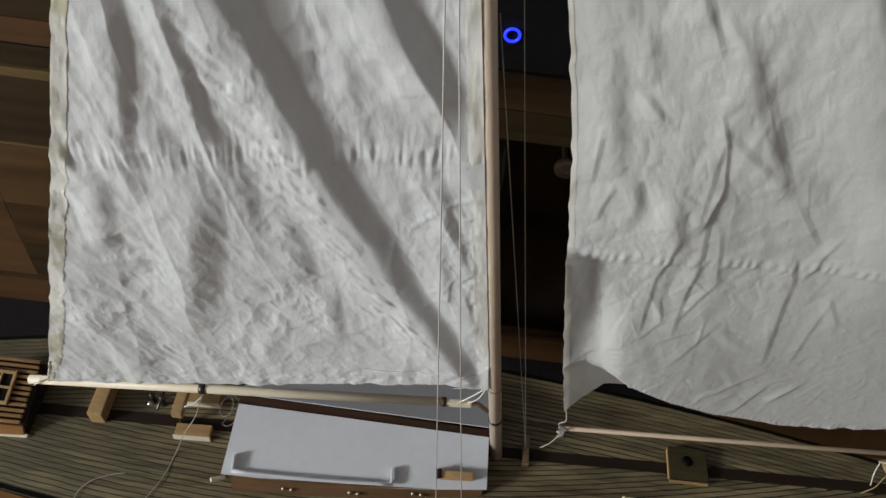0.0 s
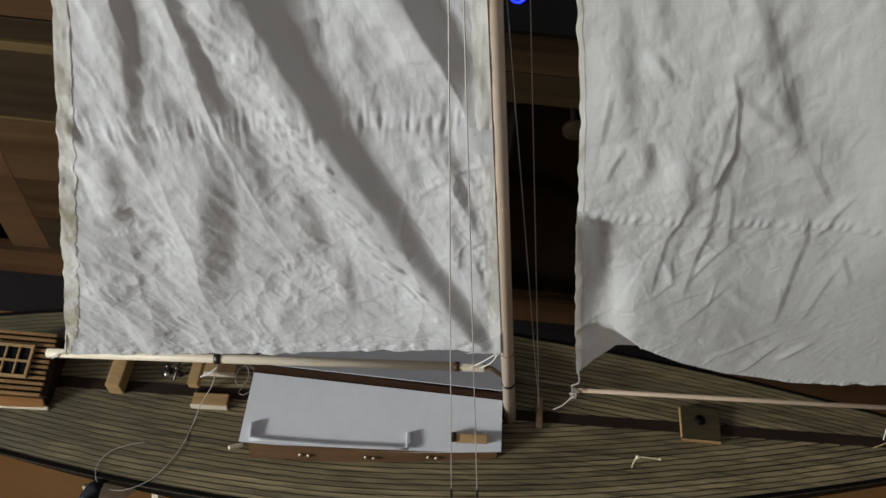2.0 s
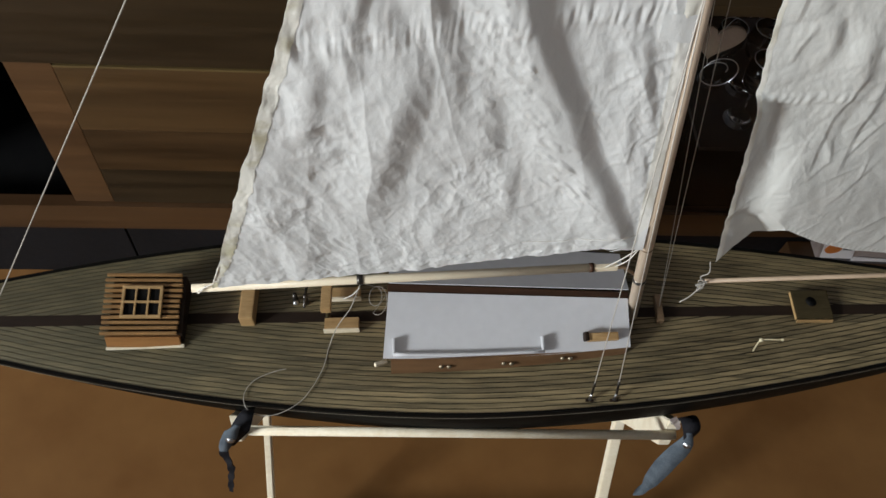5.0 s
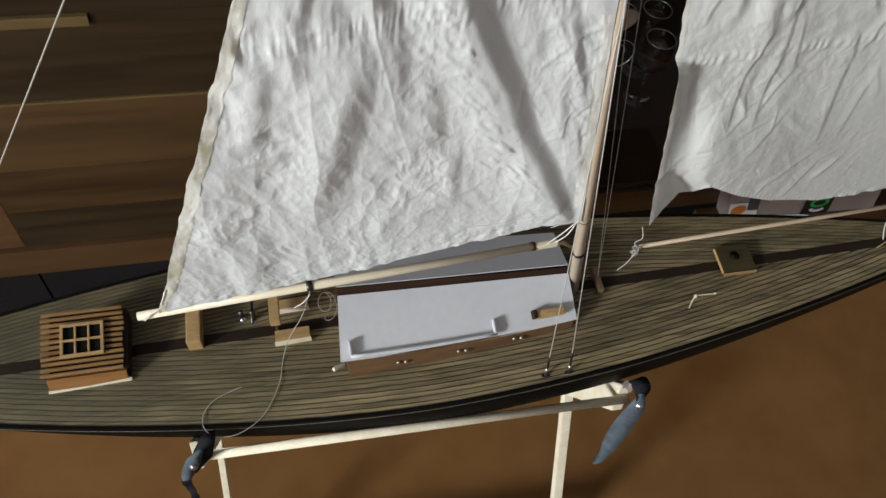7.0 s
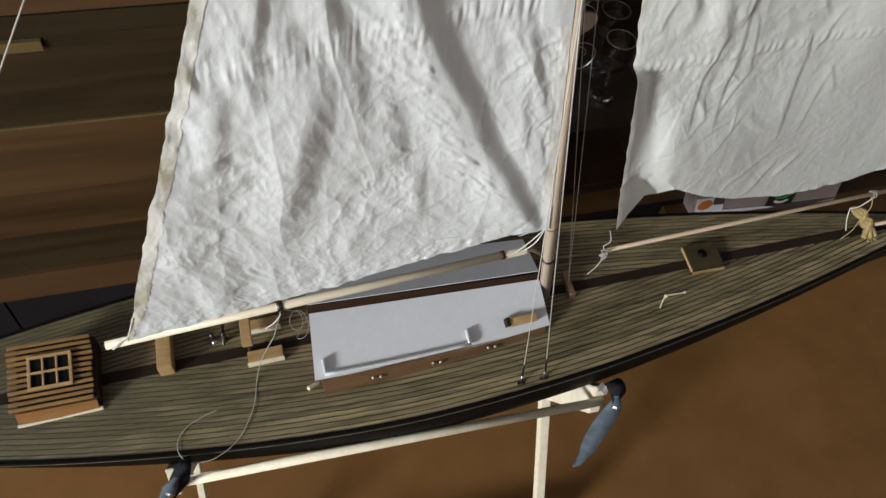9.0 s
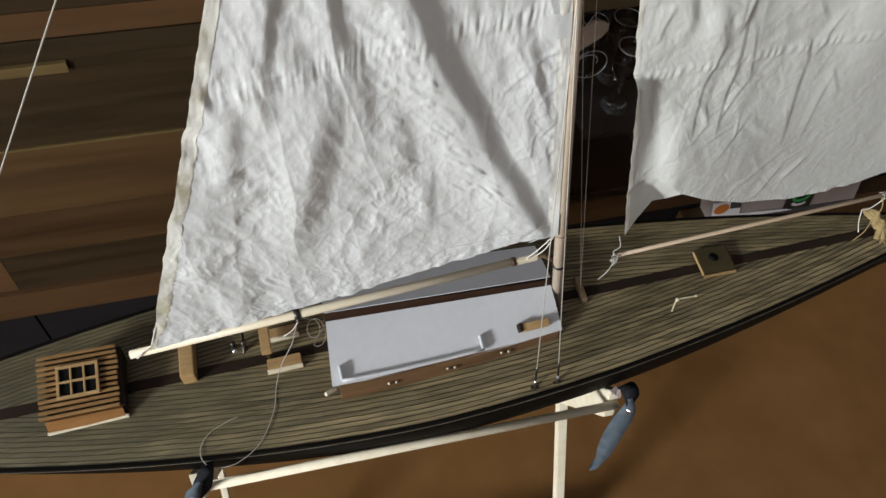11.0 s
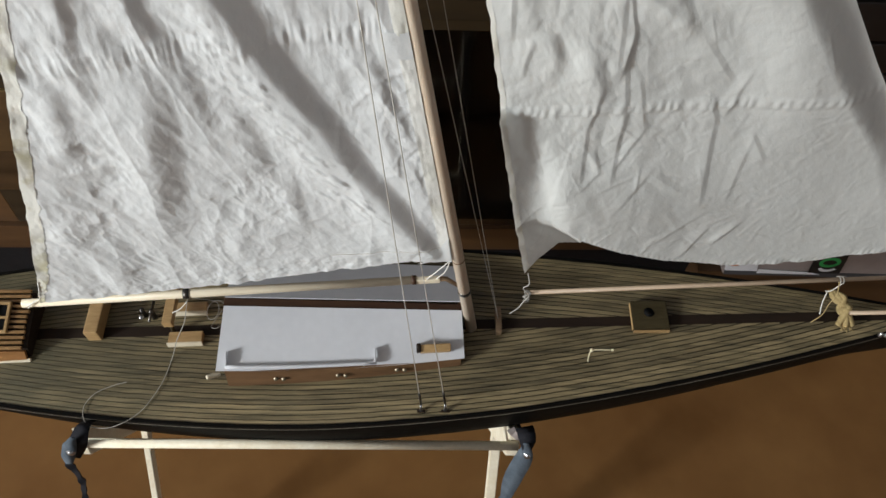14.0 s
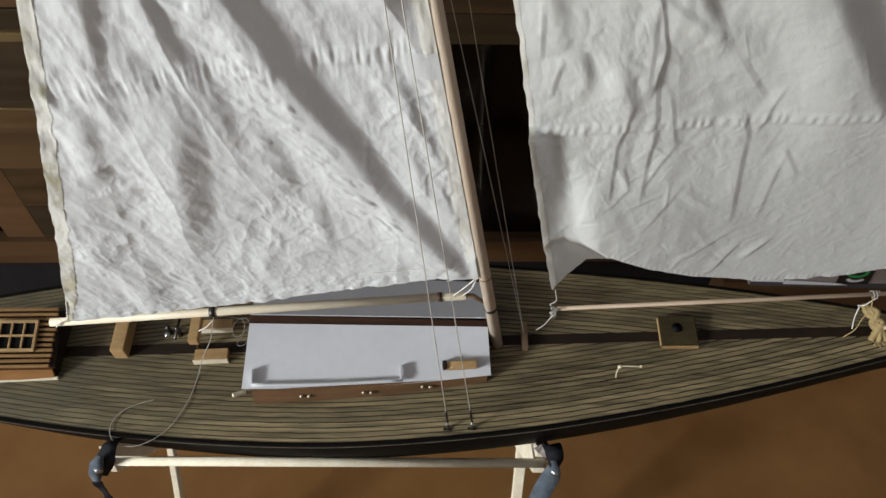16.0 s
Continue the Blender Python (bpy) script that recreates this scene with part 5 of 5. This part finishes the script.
# glasses behind the door
for x, y, z, s, turned in ((0.475, 0.7, 0.4125, 1.0, False), (0.5, 0.8, 0.4125, 1.0, False), (0.43, 0.82, 0.4125, 0.9, False), (0.318, 0.688, 0.2225, 1.0, True)):
    cup = thing("wine_glass", (x, y, z), "clear stemmed wine glass standing upside down in the cabinet" if turned else "clear stemmed wine glass inside the cabinet", "glass", "glasses in the cabinet")
    shape = [(0.0, 0.0), (0.034, 0.0), (0.034, 0.002), (0.006, 0.006), (0.004, 0.02), (0.004, 0.08), (0.012, 0.09), (0.032, 0.115), (0.038, 0.145), (0.034, 0.185), (0.0325, 0.185), (0.0365, 0.145), (0.03, 0.117), (0.008, 0.094), (0.0, 0.093)]
    part("bowl", lathe([(r * s, (0.187 - h if turned else h) * s) for r, h in shape], (x, y, z), 28), CLEAR, cup, "", True)
    rim = [(x + 0.0334 * s * math.cos(t), y + 0.0334 * s * math.sin(t), z + (0.0012 if turned else 0.186 * s)) for t in np.linspace(0, 2 * math.pi, 41)]
    part("rim", tube(rim, 0.001, 8, None, False), LIP, cup, "bright rounded glass rim", True)

# a heart with a paper figure and a wire spiral, hung inside the glass door
ornament = thing("hanging_ornament", (0.285, 0.6, H + 0.02), "brown wooden heart hanging with wire inside the cabinet", "ornament")
outline = [(0.0034 * 16 * math.sin(t) ** 3, 0.0029 * (13 * math.cos(t) - 5 * math.cos(2 * t) - 2 * math.cos(3 * t) - math.cos(4 * t))) for t in np.linspace(0, 2 * math.pi, 49)[:-1]]
heart = prism([(0.285 + u, H + 0.016 + v) for u, v in outline], 0.597, 0.603, "y", bevel=0.001)
part("heart", heart, HEART, ornament)
lobes = smooth_line([(0.232, 0, -0.01), (0.222, 0, -0.028), (0.217, 0, -0.05), (0.223, 0, -0.072), (0.232, 0, -0.07), (0.238, 0, -0.058), (0.246, 0, -0.066), (0.258, 0, -0.06), (0.262, 0, -0.038), (0.254, 0, -0.012), (0.243, 0, 0.004), (0.232, 0, -0.01)], 5)
paper = prism([(p[0], H + p[2]) for p in lobes[:-1]], 0.606, 0.612, "y", bevel=0.0015)
part("paper_figure", paper, PALEBLUE, ornament, "pale blue folded paper shape")
turn = [(0.327 + r * math.cos(t), 0.608, H - 0.075 + r * math.sin(t)) for t, r in ((2.6 - 0.25 * n, 0.037 if n < 24 else 0.037 - 0.0022 * (n - 24)) for n in range(36))]
part("wire_spiral", tube([(0.287, 0.604, H - 0.03), *turn], 0.0009, 8), STEEL, ornament, "bright wire spiral", True)
part("hanger", tube([(0.285, 0.6, H + 0.028), (0.285, 0.57, H + 0.09), (0.285, 0.53, 0.87)], 0.0008, 6), STEEL, ornament, "thin wire hanger", True)

# ---- printed carton standing before the cabinet ----
carton = thing("printed_carton", (0.93, 0.5, H - 0.545), "grey printed cardboard carton standing on the cabinet base", "box")
part("body", prism([(0.719, H - 0.545), (1.149, H - 0.545), (1.083, H - 0.3), (0.653, H - 0.3)], 0.47, 0.525, "y", bevel=0.002), CARD, carton)
part("lower_band", prism([(0.722, H - 0.5445), (1.05, H - 0.5445), (1.143, H - 0.527), (0.717, H - 0.527)], 0.4675, 0.4695, "y"), BOXBAND, carton, "dark blue-grey printed band")
part("white_field", prism([(0.717, H - 0.524), (0.797, H - 0.524), (0.787, H - 0.489), (0.756, H - 0.487), (0.748, H - 0.455), (0.699, H - 0.455)], 0.4658, 0.4672, "y"), BOXWHITE, carton, "white printed field")
part("grey_field", prism([(0.757, H - 0.486), (0.787, H - 0.488), (0.737, H - 0.302), (0.708, H - 0.302)], 0.466, 0.4672, "y"), BOXBAND, carton, "dark grey printed stripe")
part("white_line", prism([(0.798, H - 0.532), (0.955, H - 0.532), (0.93, H - 0.523), (0.798, H - 0.515)], 0.4655, 0.467, "y"), BOXWHITE, carton, "white printed shape")
part("black_field", prism([(0.922, H - 0.521), (1.0, H - 0.521), (0.979, H - 0.40), (0.901, H - 0.40)], 0.464, 0.4652, "y"), BOXBLACK, carton, "black printed field")
for cx, cz, r, mat, label in ((0.955, H - 0.474, 0.021, BOXGREEN, "green printed ring"), (0.96, H - 0.494, 0.02, BOXWHITE, "white printed arc")):
    ring = [(cx + r * math.cos(a), 0.4636, cz + 0.75 * r * math.sin(a)) for a in (np.linspace(0, 2 * math.pi, 25) if mat is BOXGREEN else np.linspace(3.5, 5.9, 13))]
    part("ring", ribbon(ring, [0.009] * len(ring), [(math.cos(math.atan2(p[2] - cz, p[0] - cx)), 0, math.sin(math.atan2(p[2] - cz, p[0] - cx))) for p in ring], 0.0008), mat, carton, label)
spot = lathe([(0.0, 0.001), (0.02, 0.001), (0.02, 0.0)], (0, 0, 0), 20)
spot.transform(pose(0.731, 0.4652, H - 0.482, 90, 0, 0))
part("spot", spot, BOXORANGE, carton, "orange printed spot")
